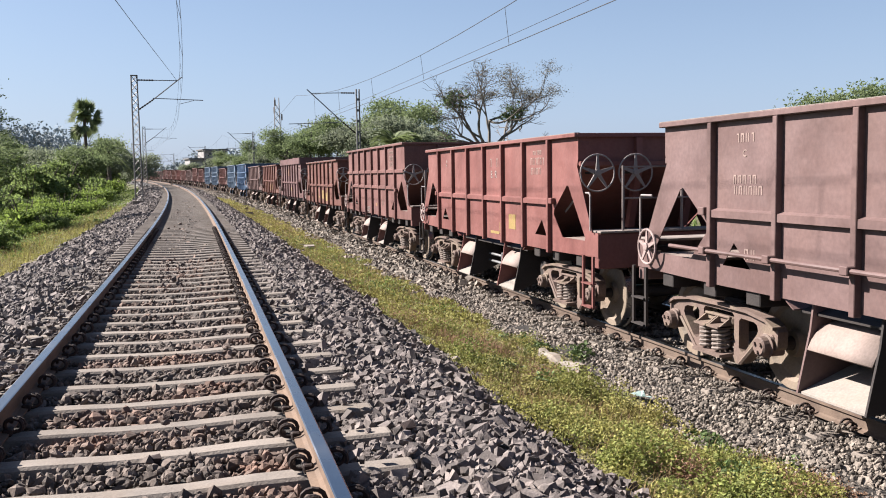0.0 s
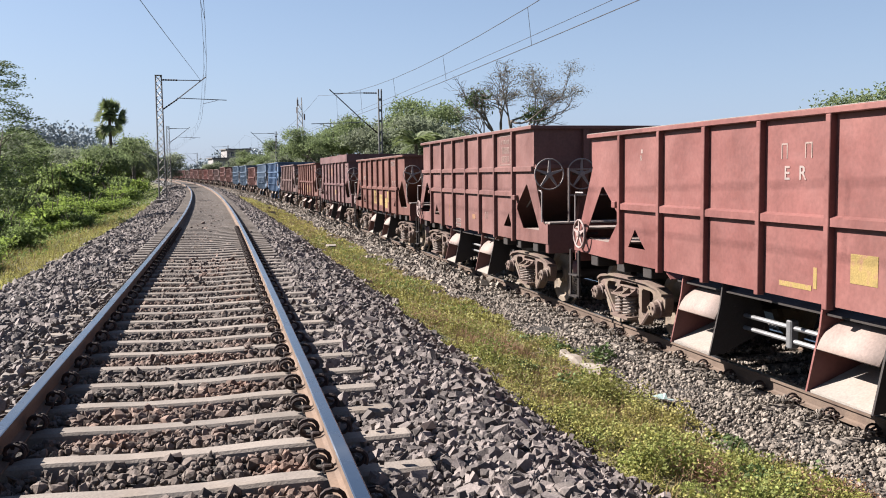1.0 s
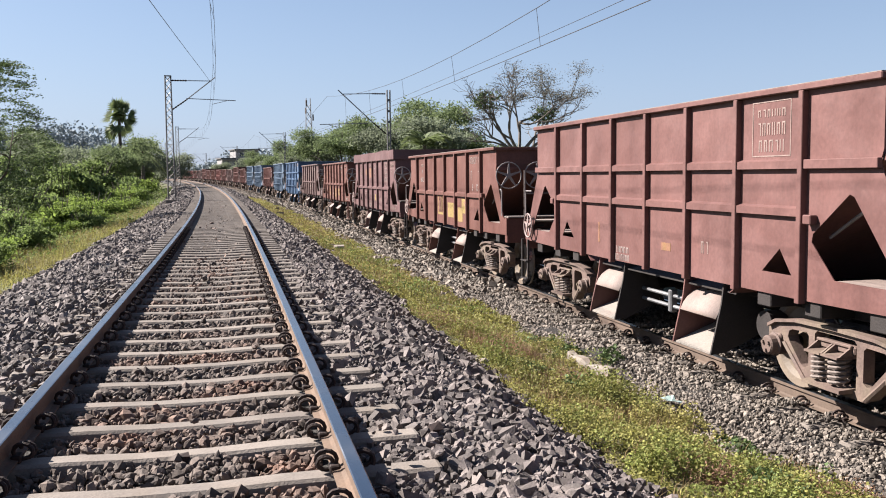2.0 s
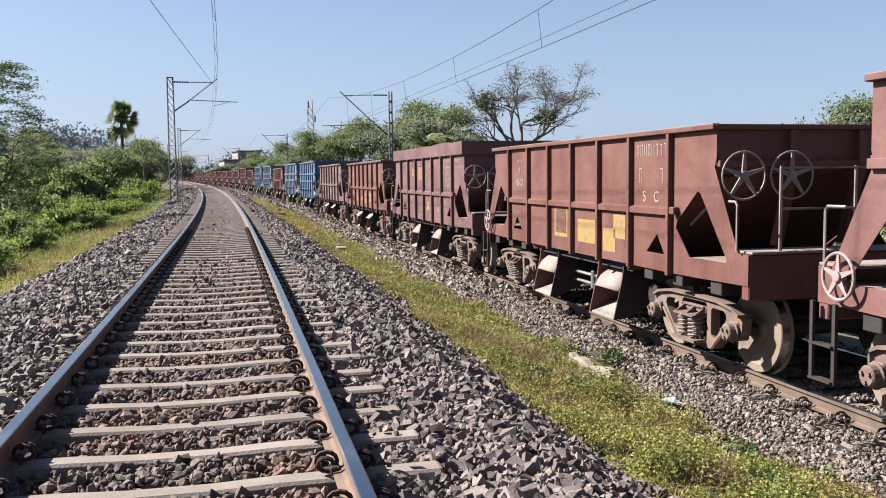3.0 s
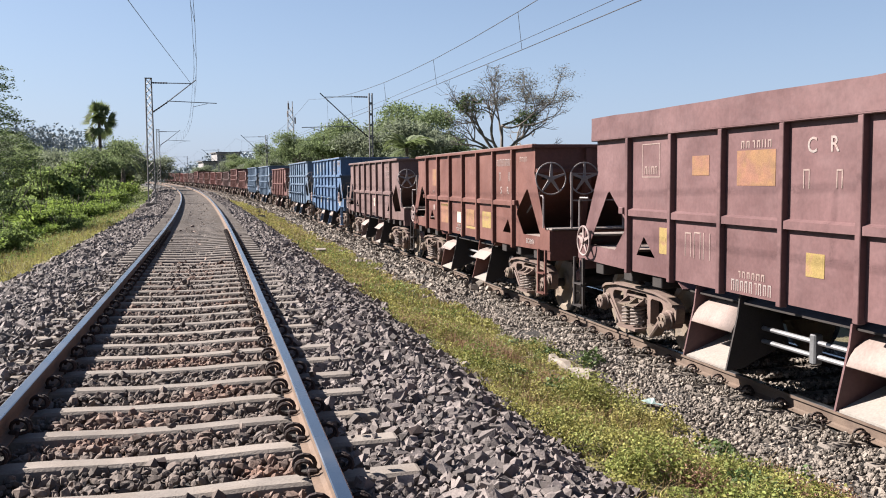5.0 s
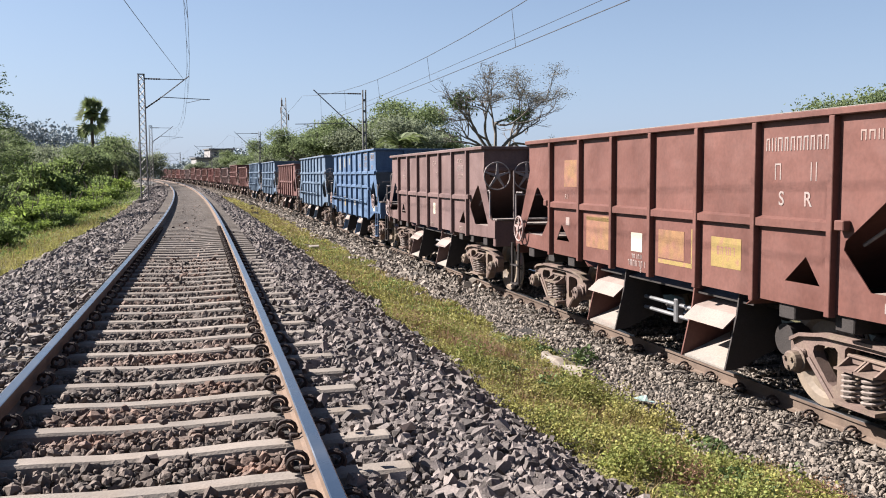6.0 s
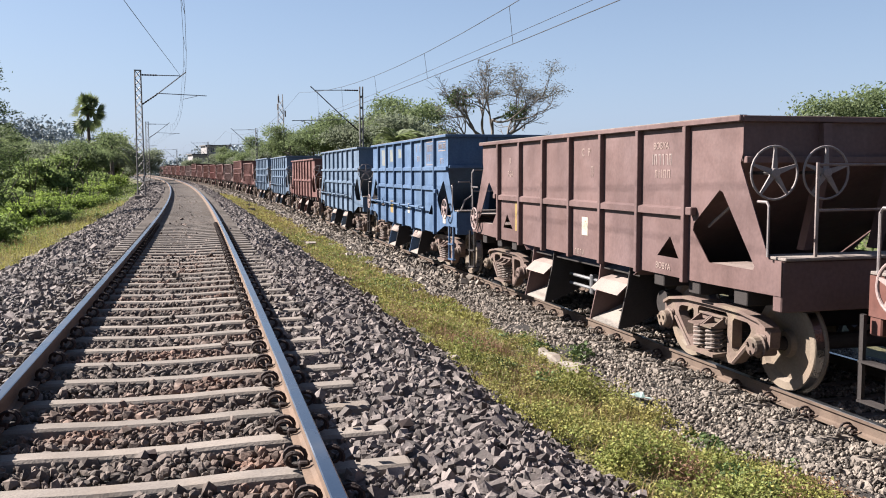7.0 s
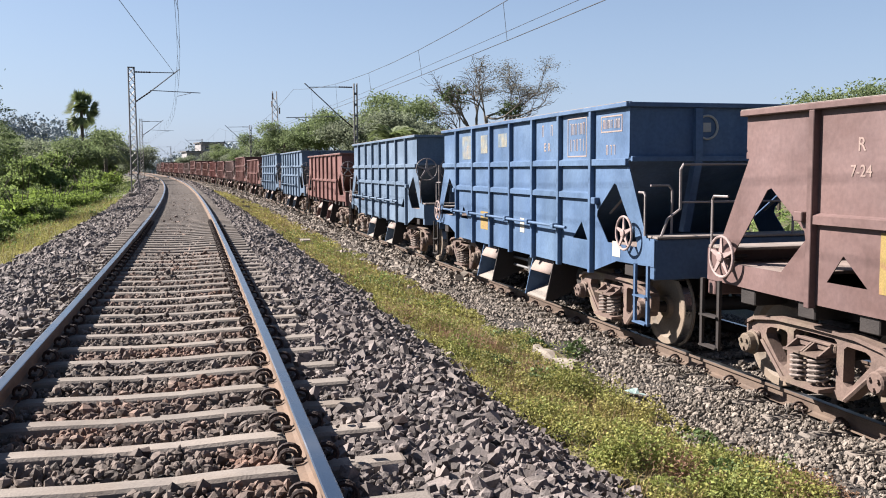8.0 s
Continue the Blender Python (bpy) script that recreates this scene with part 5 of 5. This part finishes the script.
# distant wooded skyline, far behind everything; haze is painted into its leaf colour
M_FAR = material("haze_tinted_woods", (0.50, 0.57, 0.59), rough=1.0, var=0.10, scale=0.03, fine=0.3, bump=0, second=(0.56, 0.63, 0.66), mix=0.5, mix_scale=0.02)
far = np.random.default_rng(91)
blobs = []
for i in range(230):
    az = -34 + 62 * i / 229
    base = float(np.interp(az, [-34, -14, -9, -5.8, -4.9, -2.6, -2.0, 2, 8, 28], [19, 25, 27, 22, 7, 5, 12, 16, 14, 11])) * far.uniform(0.72, 1.1)
    dist = 400 + far.uniform(-25, 25)
    blobs.append(((dist * math.sin(radians(az)), dist * math.cos(radians(az)), base * 0.45 - 2), (far.uniform(4, 7), 4.0, base * 0.55)))
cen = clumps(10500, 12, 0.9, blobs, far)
tagged(new("backdrop", leaves(cen, 1.1, far, 0, 0.75, "backdrop", M_FAR)), "wooded skyline in the distance, tinted with painted haze", "woods", kind="structure")

# ---- small things on the strip between the tracks ----
M_POST = material("weathered_white_concrete", (0.40, 0.35, 0.30), rough=0.9, var=0.2, scale=8, fine=60, bump=0.5, second=(0.33, 0.27, 0.215), mix=0.45, mix_scale=7)
post = Build()
rr = random.Random(3)
for i in range(9):
    y = -0.75 + 1.5 * i / 8
    w = 0.068 + rr.uniform(-0.02, 0.02)
    hgt = 0.115 + rr.uniform(-0.04, 0.02) - (0.06 if i in (3, 4) else 0)
    post.v += [(-w, y, -0.05), (w, y, -0.05), (w, y, hgt * 0.7), (w * 0.6, y, hgt), (-w * 0.7, y, hgt * 0.95), (-w, y, hgt * 0.6)]
for i in range(8):
    post.f += [(i * 6 + j, i * 6 + (j + 1) % 6, i * 6 + 6 + (j + 1) % 6, i * 6 + 6 + j) for j in range(6)]
post.f += [tuple(range(6))[::-1], tuple(range(48, 54))]
ob = tagged(part("broken_post", post, M_POST), "broken whitish concrete post lying in the weeds", "concrete post")
ob.matrix_basis = pose(4.77, 10.66, -1.135, -1, 0, 3)
ob.scale = (0.85, 0.80, 0.85)
M_BAG = material("thin_plastic", (0.50, 0.66, 0.62), rough=0.35, var=0.1, scale=20, fine=60, bump=0.4)
bag = Build()
for i in range(5):
    for j in range(5):
        bag.v.append(((i - 2) * 0.045 + rr.uniform(-0.012, 0.012), (j - 2) * 0.05 + rr.uniform(-0.012, 0.012), 0.02 + rr.uniform(0, 0.075) * (1 if 0 < i < 4 and 0 < j < 4 else 0.3)))
for i in range(4):
    for j in range(4):
        bag.f.append((i * 5 + j, i * 5 + j + 1, i * 5 + j + 6, i * 5 + j + 5))
ob = tagged(part("plastic_bag", bag, M_BAG), "crumpled pale green plastic bag on the stones", "litter")
ob.matrix_basis = pose(4.86, 8.69, -1.13, 0, 12, 20)


def chunk(seed, size):
    q = random.Random(seed)
    b = Build()
    v = [(x * size * q.uniform(0.6, 1.1), y * size * q.uniform(0.6, 1.1), z * size * q.uniform(0.5, 0.9)) for z in (-1, 1) for y in (-1, 1) for x in (-1, 1)]
    return b.add(v, [(0, 2, 3, 1), (4, 5, 7, 6), (0, 1, 5, 4), (2, 6, 7, 3), (0, 4, 6, 2), (1, 3, 7, 5)])


for i, (u, s, size, mat, lab) in enumerate([(3.75, 28.4, 0.16, M_POST, "white lump of rock in the grass"), (3.95, 28.0, 0.12, M_DARK, "dark lump of rock in the grass"), (3.6, 29.3, 0.12, M_POST, "white lump of rock in the grass"),
                                            (4.5, 22.0, 0.09, M_POST, "small white lump of rock"), (3.6, 52, 0.2, M_POST, "white lump of rock in the grass"), (3.9, 60, 0.2, M_POST, "white lump of rock in the grass"), (4.7, 36, 0.12, M_POST, "white lump of rock in the grass")]):
    ob = tagged(part("rock", chunk(i, size), mat), lab, "rock")
    ob.matrix_basis = arc_pose(u, s, float(ground_z(u)) + size * 0.4) @ pose(0, 0, 0, 8, 5, 40 * i)
ob = tagged(part("rock", chunk(31, 0.035), M_CLIP), "large dark stone between the sleepers", "rock")
ob.matrix_basis = pose(0.04, 5.0, -0.19)
ob = tagged(part("rock", chunk(33, 0.045), M_CLIP), "large dark stone on the ballast shoulder", "rock")
ob.matrix_basis = pose(1.50, 5.2, -0.20, 20, 0, 15)

# ---- weeds and grass: scattered leaves and blades ----
def scatter(n, u0, u1, s0, s1, r, edge=0.25):
    """Random places in a strip with wavy edges, denser in patches."""
    u, s = r.uniform(u0, u1, n), r.uniform(s0, s1, n)
    wav = edge * (np.sin(s * 1.3) + 0.6 * np.sin(s * 3.1 + 1) + 0.5 * np.sin(s * 0.37 + 2))
    keep = (u > u0 + np.maximum(wav, -0.1) + edge * 0.5) & (u < u1 - edge * 0.4 + wav * 0.7)
    patch = np.sin(u * 3.3 + 1.7 * np.sin(s * 0.9)) * np.sin(s * 2.2 + 1.3 * np.sin(u * 2)) + r.normal(size=n) * 0.5
    keep &= patch > -0.9
    return u[keep], s[keep]


def field(n, u0, u1, s0, s1, height, size, mat, name, label, seed, flat=0.0, narrow=0.5, edge=0.25):
    r = np.random.default_rng(seed)
    u, s = scatter(n, u0, u1, s0, s1, r, edge)
    lump = 0.6 + 0.6 * np.sin(u * 4.1 + np.sin(s * 2.3) * 2) * np.sin(s * 3.7 + u)
    z = ground_z(u) + rise(s) + r.uniform(0, 1, len(u)) ** 0.8 * height * np.maximum(lump, 0.12) + 0.01
    x, y = arc_np(u, s)
    return tagged(new(name, leaves(np.stack([x, y, z], 1), size, r, flat, narrow, name, mat)), label, "weeds", kind="stuff")


def blades(n, u0, u1, s0, s1, height, width, mat, name, label, seed, edge=0.25, tuft=0):
    r = np.random.default_rng(seed)
    u, s = scatter(n, u0, u1, s0, s1, r, edge)
    n = len(u)
    x, y = arc_np(u, s)
    z = ground_z(u) + rise(s) - 0.01
    h = height * r.uniform(0.45, 1.3, n)
    a, lean = r.uniform(0, 6.28, n), r.uniform(0.1, 0.7, n)
    dx, dy = np.cos(a), np.sin(a)
    p = np.stack([x, y, z], 1)
    mid = p + np.stack([dx * lean * h * 0.3, dy * lean * h * 0.3, h * 0.6], 1)
    tip = p + np.stack([dx * lean * h, dy * lean * h, h * (1 - 0.25 * lean)], 1)
    w = np.stack([-dy, dx, 0 * dx], 1) * width * 0.5
    v = np.stack([p - w, p + w, mid + w * 0.7, mid - w * 0.7, tip], 1).reshape(-1, 3)
    i = np.arange(n)[:, None] * 5
    f = np.concatenate([i + [0, 1, 2], i + [0, 2, 3], i + [3, 2, 4]])
    return tagged(new(name, np_mesh(name, v, f, mat)), label, "grass", kind="stuff")


def mounds(n, u0, u1, s0, s1, radius, height, per, size, mat, name, label, seed, narrow=0.5, spots=None):
    """Low rounded plants: leaves on many small domes, so that each has a lit and a shaded side."""
    r = np.random.default_rng(seed)
    if spots is None:
        u, s = scatter(n, u0, u1, s0, s1, r, 0.16)
    else:
        at = np.array(spots)[r.integers(0, len(spots), n)]
        u, s = at[:, 0] + r.normal(size=n) * at[:, 2], at[:, 1] + r.normal(size=n) * at[:, 2] * 1.6
    rad = radius * r.uniform(0.5, 1.5, len(u))
    hgt = height * r.uniform(0.35, 1.4, len(u)) * (0.7 + 0.5 * np.sin(s * 1.9 + u * 2.2))
    k = np.repeat(np.arange(len(u)), np.maximum((per * (rad / radius) ** 1.5).astype(int), 8))
    d = r.normal(size=(len(k), 3))
    d[:, 2] = np.abs(d[:, 2]) * 0.9
    d /= np.linalg.norm(d, axis=1, keepdims=True)
    d *= r.uniform(0.7, 1.12, len(k))[:, None]
    x, y = arc_np(u[k] + d[:, 0] * rad[k], s[k] + d[:, 1] * rad[k])
    z = ground_z(u[k]) + rise(s[k]) + 0.005 + d[:, 2] * np.maximum(hgt[k], 0.02)
    return tagged(new(name, leaves(np.stack([x, y, z], 1), size, r, 0.3, narrow, name, mat)), label, "weeds", kind="stuff")


WEED_MAT = "mat of low yellow-green weeds between the tracks"
mounds(430, 2.95, 5.0, 3.4, 8.2, 0.12, 0.22, 100, 0.028, L_GRASS, "low_weeds", WEED_MAT, 61, 0.7)
mounds(400, 2.95, 5.0, 3.4, 14, 0.11, 0.20, 85, 0.026, L_WEED, "low_weeds", "mid-green low weeds between the tracks", 69, 0.7)
mounds(420, 2.95, 5.0, 7.5, 14, 0.12, 0.18, 90, 0.030, L_GRASS, "low_weeds", WEED_MAT, 60, 0.6)
mounds(46, 0, 0, 0, 0, 0.11, 0.17, 55, 0.06, L_LEAFY, "green_weeds", "clumps of dark broad-leaved weeds between the tracks", 62, 0.75,
       ((4.75, 12.4, 0.16), (5.05, 10.9, 0.12), (4.75, 7.15, 0.15), (4.95, 6.5, 0.16), (4.55, 6.1, 0.12), (3.9, 10.4, 0.14), (4.85, 11.6, 0.1), (4.2, 9.3, 0.1)))
mounds(150, 0, 0, 0, 0, 0.12, 0.20, 60, 0.032, L_PINK, "reddish_weeds", "reddish drying weeds in the strip", 59, 0.35,
       ((3.9, 12.5, 0.24), (4.0, 11.6, 0.16), (4.1, 9.6, 0.2), (3.9, 6.1, 0.16), (4.9, 5.9, 0.2), (3.6, 13.5, 0.25)))
mounds(60, 0, 0, 0, 0, 0.20, 0.30, 190, 0.034, L_WEED, "bushy_weeds", "taller bushy weeds in the strip", 57, 0.6,
       ((3.75, 8.2, 0.14), (4.1, 7.3, 0.16), (3.6, 6.3, 0.12), (4.3, 8.9, 0.16), (3.5, 10.2, 0.14), (4.0, 5.5, 0.14), (3.7, 12.6, 0.16), (4.45, 6.6, 0.12)))
field(30000, 3.0, 5.0, 3.5, 14, 0.05, 0.022, L_DRY, "dead_leaves", "brown dead leaves and stems under the weeds", 58)
field(48000, 3.0, 5.0, 13, 30, 0.16, 0.055, L_GRASS, "low_weeds", "low yellow-green weeds along the strip", 63)
field(9000, 3.1, 4.9, 15, 34, 0.18, 0.07, L_GREEN, "green_weeds", "green weeds along the strip", 64, edge=0.4)
field(26000, 3.0, 5.0, 30, 90, 0.16, 0.11, L_GRASS, "low_weeds", "low yellow-green weeds along the strip", 65)
blades(9000, 3.0, 5.0, 3.5, 16, 0.16, 0.007, L_DRY, "dry_grass", "thin dry grass blades between the tracks", 66)
blades(14000, 3.0, 5.0, 16, 70, 0.2, 0.014, L_DRY, "dry_grass", "thin dry grass blades along the strip", 67)
blades(1500, 3.5, 4.4, 11.2, 13.6, 0.20, 0.008, L_PINK, "dry_stalks", "tuft of reddish dry stalks in the weeds", 68, 0.1)
field(16000, 3.0, 5.0, -7, 3.6, 0.16, 0.045, L_GRASS, "low_weeds", "low yellow-green weeds along the strip", 56)
# left verge
field(14000, -6.5, -3.3, -7, 9.3, 0.12, 0.05, L_GRASS, "verge_weeds", "yellow-green grass at the foot of the ballast", 78)
field(30000, -6.5, -3.3, 9, 40, 0.14, 0.055, L_GRASS, "verge_weeds", "yellow-green grass at the foot of the ballast", 71)
field(20000, -9, -4.2, 12, 60, 0.30, 0.075, L_GREEN, "verge_weeds", "tall green weeds on the verge", 72)
field(16000, -12, -3.4, 40, 130, 0.25, 0.13, L_GREEN, "verge_weeds", "green undergrowth along the line", 73)
blades(15000, -8, -3.3, 9, 60, 0.26, 0.014, L_GRASS, "verge_grass", "yellow-green grass on the verge", 74)
blades(4000, -8, -3.6, 9, 60, 0.32, 0.012, L_DRY, "verge_grass", "dry grass on the verge", 77)
field(14000, -40, -10, 20, 130, 0.5, 0.22, L_BUSH, "undergrowth", "dark undergrowth beyond the verge", 75)
field(20000, 13, 40, 10, 140, 0.7, 0.3, L_BUSH, "undergrowth", "scrub beyond the train", 76)

# ---- ballast: crushed stones lying on the beds ----
def stones(u, s, z, size, r, mat, name, label, round_=False):
    n = len(u)
    if round_:
        g = (1 + 5 ** 0.5) / 2
        shape = np.array([(-1, g, 0), (1, g, 0), (-1, -g, 0), (1, -g, 0), (0, -1, g), (0, 1, g), (0, -1, -g), (0, 1, -g), (g, 0, -1), (g, 0, 1), (-g, 0, -1), (-g, 0, 1)], float) / 1.9
        f = np.array([(0, 11, 5), (0, 5, 1), (0, 1, 7), (0, 7, 10), (0, 10, 11), (1, 5, 9), (5, 11, 4), (11, 10, 2), (10, 7, 6), (7, 1, 8), (3, 9, 4), (3, 4, 2), (3, 2, 6), (3, 6, 8), (3, 8, 9), (4, 9, 5), (2, 4, 11), (6, 2, 10), (8, 6, 7), (9, 8, 1)])
        v = shape[None] * (0.56 + 0.24 * r.uniform(-1, 1, (n, 12, 3)))
        v = np.sign(v) * np.minimum(np.abs(v), 0.40 + 0.10 * r.uniform(-1, 1, (n, 12, 3)))
    else:
        shape = np.array([(x, y, q) for q in (-1, 1) for y in (-1, 1) for x in (-1, 1)], float)
        f = np.array([(0, 2, 3, 1), (4, 5, 7, 6), (0, 1, 5, 4), (2, 6, 7, 3), (0, 4, 6, 2), (1, 3, 7, 5)])
        v = shape[None] * (0.5 + 0.19 * r.uniform(-1, 1, (n, 8, 3)))
    m = len(shape)
    v *= (size[:, None] * r.uniform(0.58, 1.5, (n, 3)))[:, None, :] * np.array([1, 1, 0.72])
    a = r.normal(size=(n, 4))
    a /= np.linalg.norm(a, axis=1, keepdims=True)
    w, x, y, q = a.T
    R = np.stack([np.stack([1 - 2 * (y * y + q * q), 2 * (x * y - q * w), 2 * (x * q + y * w)], 1), np.stack([2 * (x * y + q * w), 1 - 2 * (x * x + q * q), 2 * (y * q - x * w)], 1),
                  np.stack([2 * (x * q - y * w), 2 * (y * q + x * w), 1 - 2 * (x * x + y * y)], 1)], 1)
    v = np.einsum("nij,nkj->nki", R, v)
    px, py = arc_np(u, s)
    v += np.stack([px, py, z], 1)[:, None, :]
    F = (np.arange(n)[:, None, None] * m + f[None]).reshape(-1, f.shape[1])
    return tagged(new(name, np_mesh(name, v.reshape(-1, 3), F, mat)), label, "ballast", kind="stuff")


def bed(u0, u1, s0, s1, step, size, r, centre, rail_z, first, cover=0.0, wedge=None):
    """Jittered places for stones, kept clear of rails and (mostly) of sleeper tops."""
    us, ss = np.meshgrid(np.arange(u0, u1, step), np.arange(s0, s1, step))
    u = us.ravel() + r.uniform(-0.5, 0.5, us.size) * step
    s = ss.ravel() + r.uniform(-0.5, 0.5, us.size) * step
    d = np.abs(u - centre)
    near = np.abs((s - first + 0.3) % 0.6 - 0.3)
    sl = (d < 1.40) & (near < 0.115)
    edge = (d > 1.05) & (s < 17) & (r.uniform(0, 1, len(u)) < 0.04 + 0.30 * (u < centre))
    keep = (np.abs(d - HALF_GAUGE) > 0.10) & (~sl | (r.uniform(0, 1, len(u)) < cover) | (sl & edge))
    if wedge is not None:
        keep &= (s < 3) | (u > wedge[0] - 0.30 * s) & ((s < 3) | (u < wedge[1] + 1.0 * s))
    ragged = 0.12 * (np.sin(s * 2.3) + np.sin(s * 5.1 + 1))
    keep &= (u > u0 + 0.15 + ragged) & (u < u1 - 0.15 - ragged)
    u, s, sl = u[keep], s[keep], sl[keep]
    inner = (np.abs(u - centre) < 1.38) & (centre == 0)
    own = np.where(inner, np.where(s < 17, 0.92, 0.72) * min(size, 0.052), size)
    z = ground_z(u) + rise(s) + own * r.uniform(-0.1, 0.95, len(u)) + np.where(sl, 0.075, 0.0) + np.where(inner & (s < 17), 0.018, 0.0) - np.where(inner & (s >= 17), 0.012, 0.0)
    z = z + 0.02 * np.sin(u * 5 + s * 3) * (np.abs(u - centre) > 1.4)
    sz = own * np.clip(r.lognormal(0, 0.33, len(u)), 0.45, 1.9)
    return u, s, z, sz


def pick(rows, mask):
    return [q[mask] for q in rows]


r = np.random.default_rng(81)
for s0, s1, step, size in ((2.2, 9, 0.038, 0.058), (9, 17, 0.048, 0.062), (17, 32, 0.056, 0.053), (32, 62, 0.072, 0.052), (62, 130, 0.15, 0.085), (-7, 2.2, 0.065, 0.055)):
    rows = bed(-3.45, 3.35, s0, s1, step, size, r, 0.0, 0.0, 2.71, 0.004, (-1.6, 0.5))
    mid = np.abs(rows[0]) < 0.9
    if 2 < s0 < 15:  # the nearest stones are half blocky, half many-faced
        blocky = ~mid & (r.uniform(0, 1, len(mid)) < 0.5)
        bu, bs, bz, size_b = pick(rows, blocky)
        stones(bu, bs, bz, size_b * 0.74, r, M_STONE, "ballast_stones", "grey crushed stone ballast on the shoulders of the track")
        rows = pick(rows, ~blocky)
        mid = mid[~blocky]
    stones(*pick(rows, ~mid), r, M_STONE, "ballast_stones", "grey crushed stone ballast on the shoulders of the track", 2 < s0 < 15)
    stones(*pick(rows, mid), r, M_STONE_IN, "ballast_stones", "rusty brown crushed stones between the rails", 2 < s0 < 15)
for s0, s1, step, size in ((3.0, 10, 0.034, 0.037), (10, 18, 0.042, 0.043), (18, 34, 0.065, 0.062), (34, 64, 0.095, 0.068), (64, 130, 0.18, 0.09), (-7, 3.0, 0.07, 0.055)):
    stones(*bed(4.55, 9.1, s0, s1, step, size, r, X2, Z2, -1.5, 0.6, (-1.6, 0.5)), r, M_STONE2, "ballast_stones", "paler crushed stone ballast under the train", 2 < s0 < 15)

# the stones nearest on the shoulder can be told apart one by one
track = bpy.data.objects["railway_track"]
shapes = []
for i in range(14):
    bm = bmesh.new()
    bmesh.ops.create_icosphere(bm, subdivisions=1, radius=0.036)
    jr = random.Random(100 + i)
    for v in bm.verts:
        v.co = Vector([max(-0.027, min(0.027, c * jr.uniform(0.7, 1.25))) for c in v.co])
    me = bpy.data.meshes.new("ballast_stone")
    bm.to_mesh(me)
    bm.free()
    me.materials.append(M_STONE)
    shapes.append(me)
q = random.Random(17)
for i in range(300):
    u, s = q.uniform(1.45, 2.7), q.uniform(3.6, 7.2)
    ob = part("ballast_stone", shapes[i % 14], None, track)
    ob.matrix_basis = arc_pose(u, s, float(ground_z(u)) + 0.035) @ pose(0, 0, 0, q.uniform(0, 360), q.uniform(0, 360), q.uniform(0, 360))
    k = q.uniform(0.7, 1.35)
    ob.scale = (k, k * 0.9, k * 0.8)


def motions():
    """The train rolls towards the camera; its wheels turn with it."""
    for k, w in WAGONS.items():
        times = [0.5 * i for i in range(17)]
        walk(w, [(t, arc_pose(X2, train_place(k, t), Z2)) for t in times])
        if -2 <= k <= 9:
            for ws in [c for c in w.children if c.name.startswith("wheelset")]:
                y = ws.matrix_basis.translation.y
                rows = []
                for i in range(121):
                    t = i / 15.0
                    turn = math.degrees((train_place(k, t) - train_place(k, 0)) / 0.496)
                    rows.append((t, pose(0, y, 0.496, -turn + 37 * k, 0, 0)))
                walk(ws, rows)


motions()
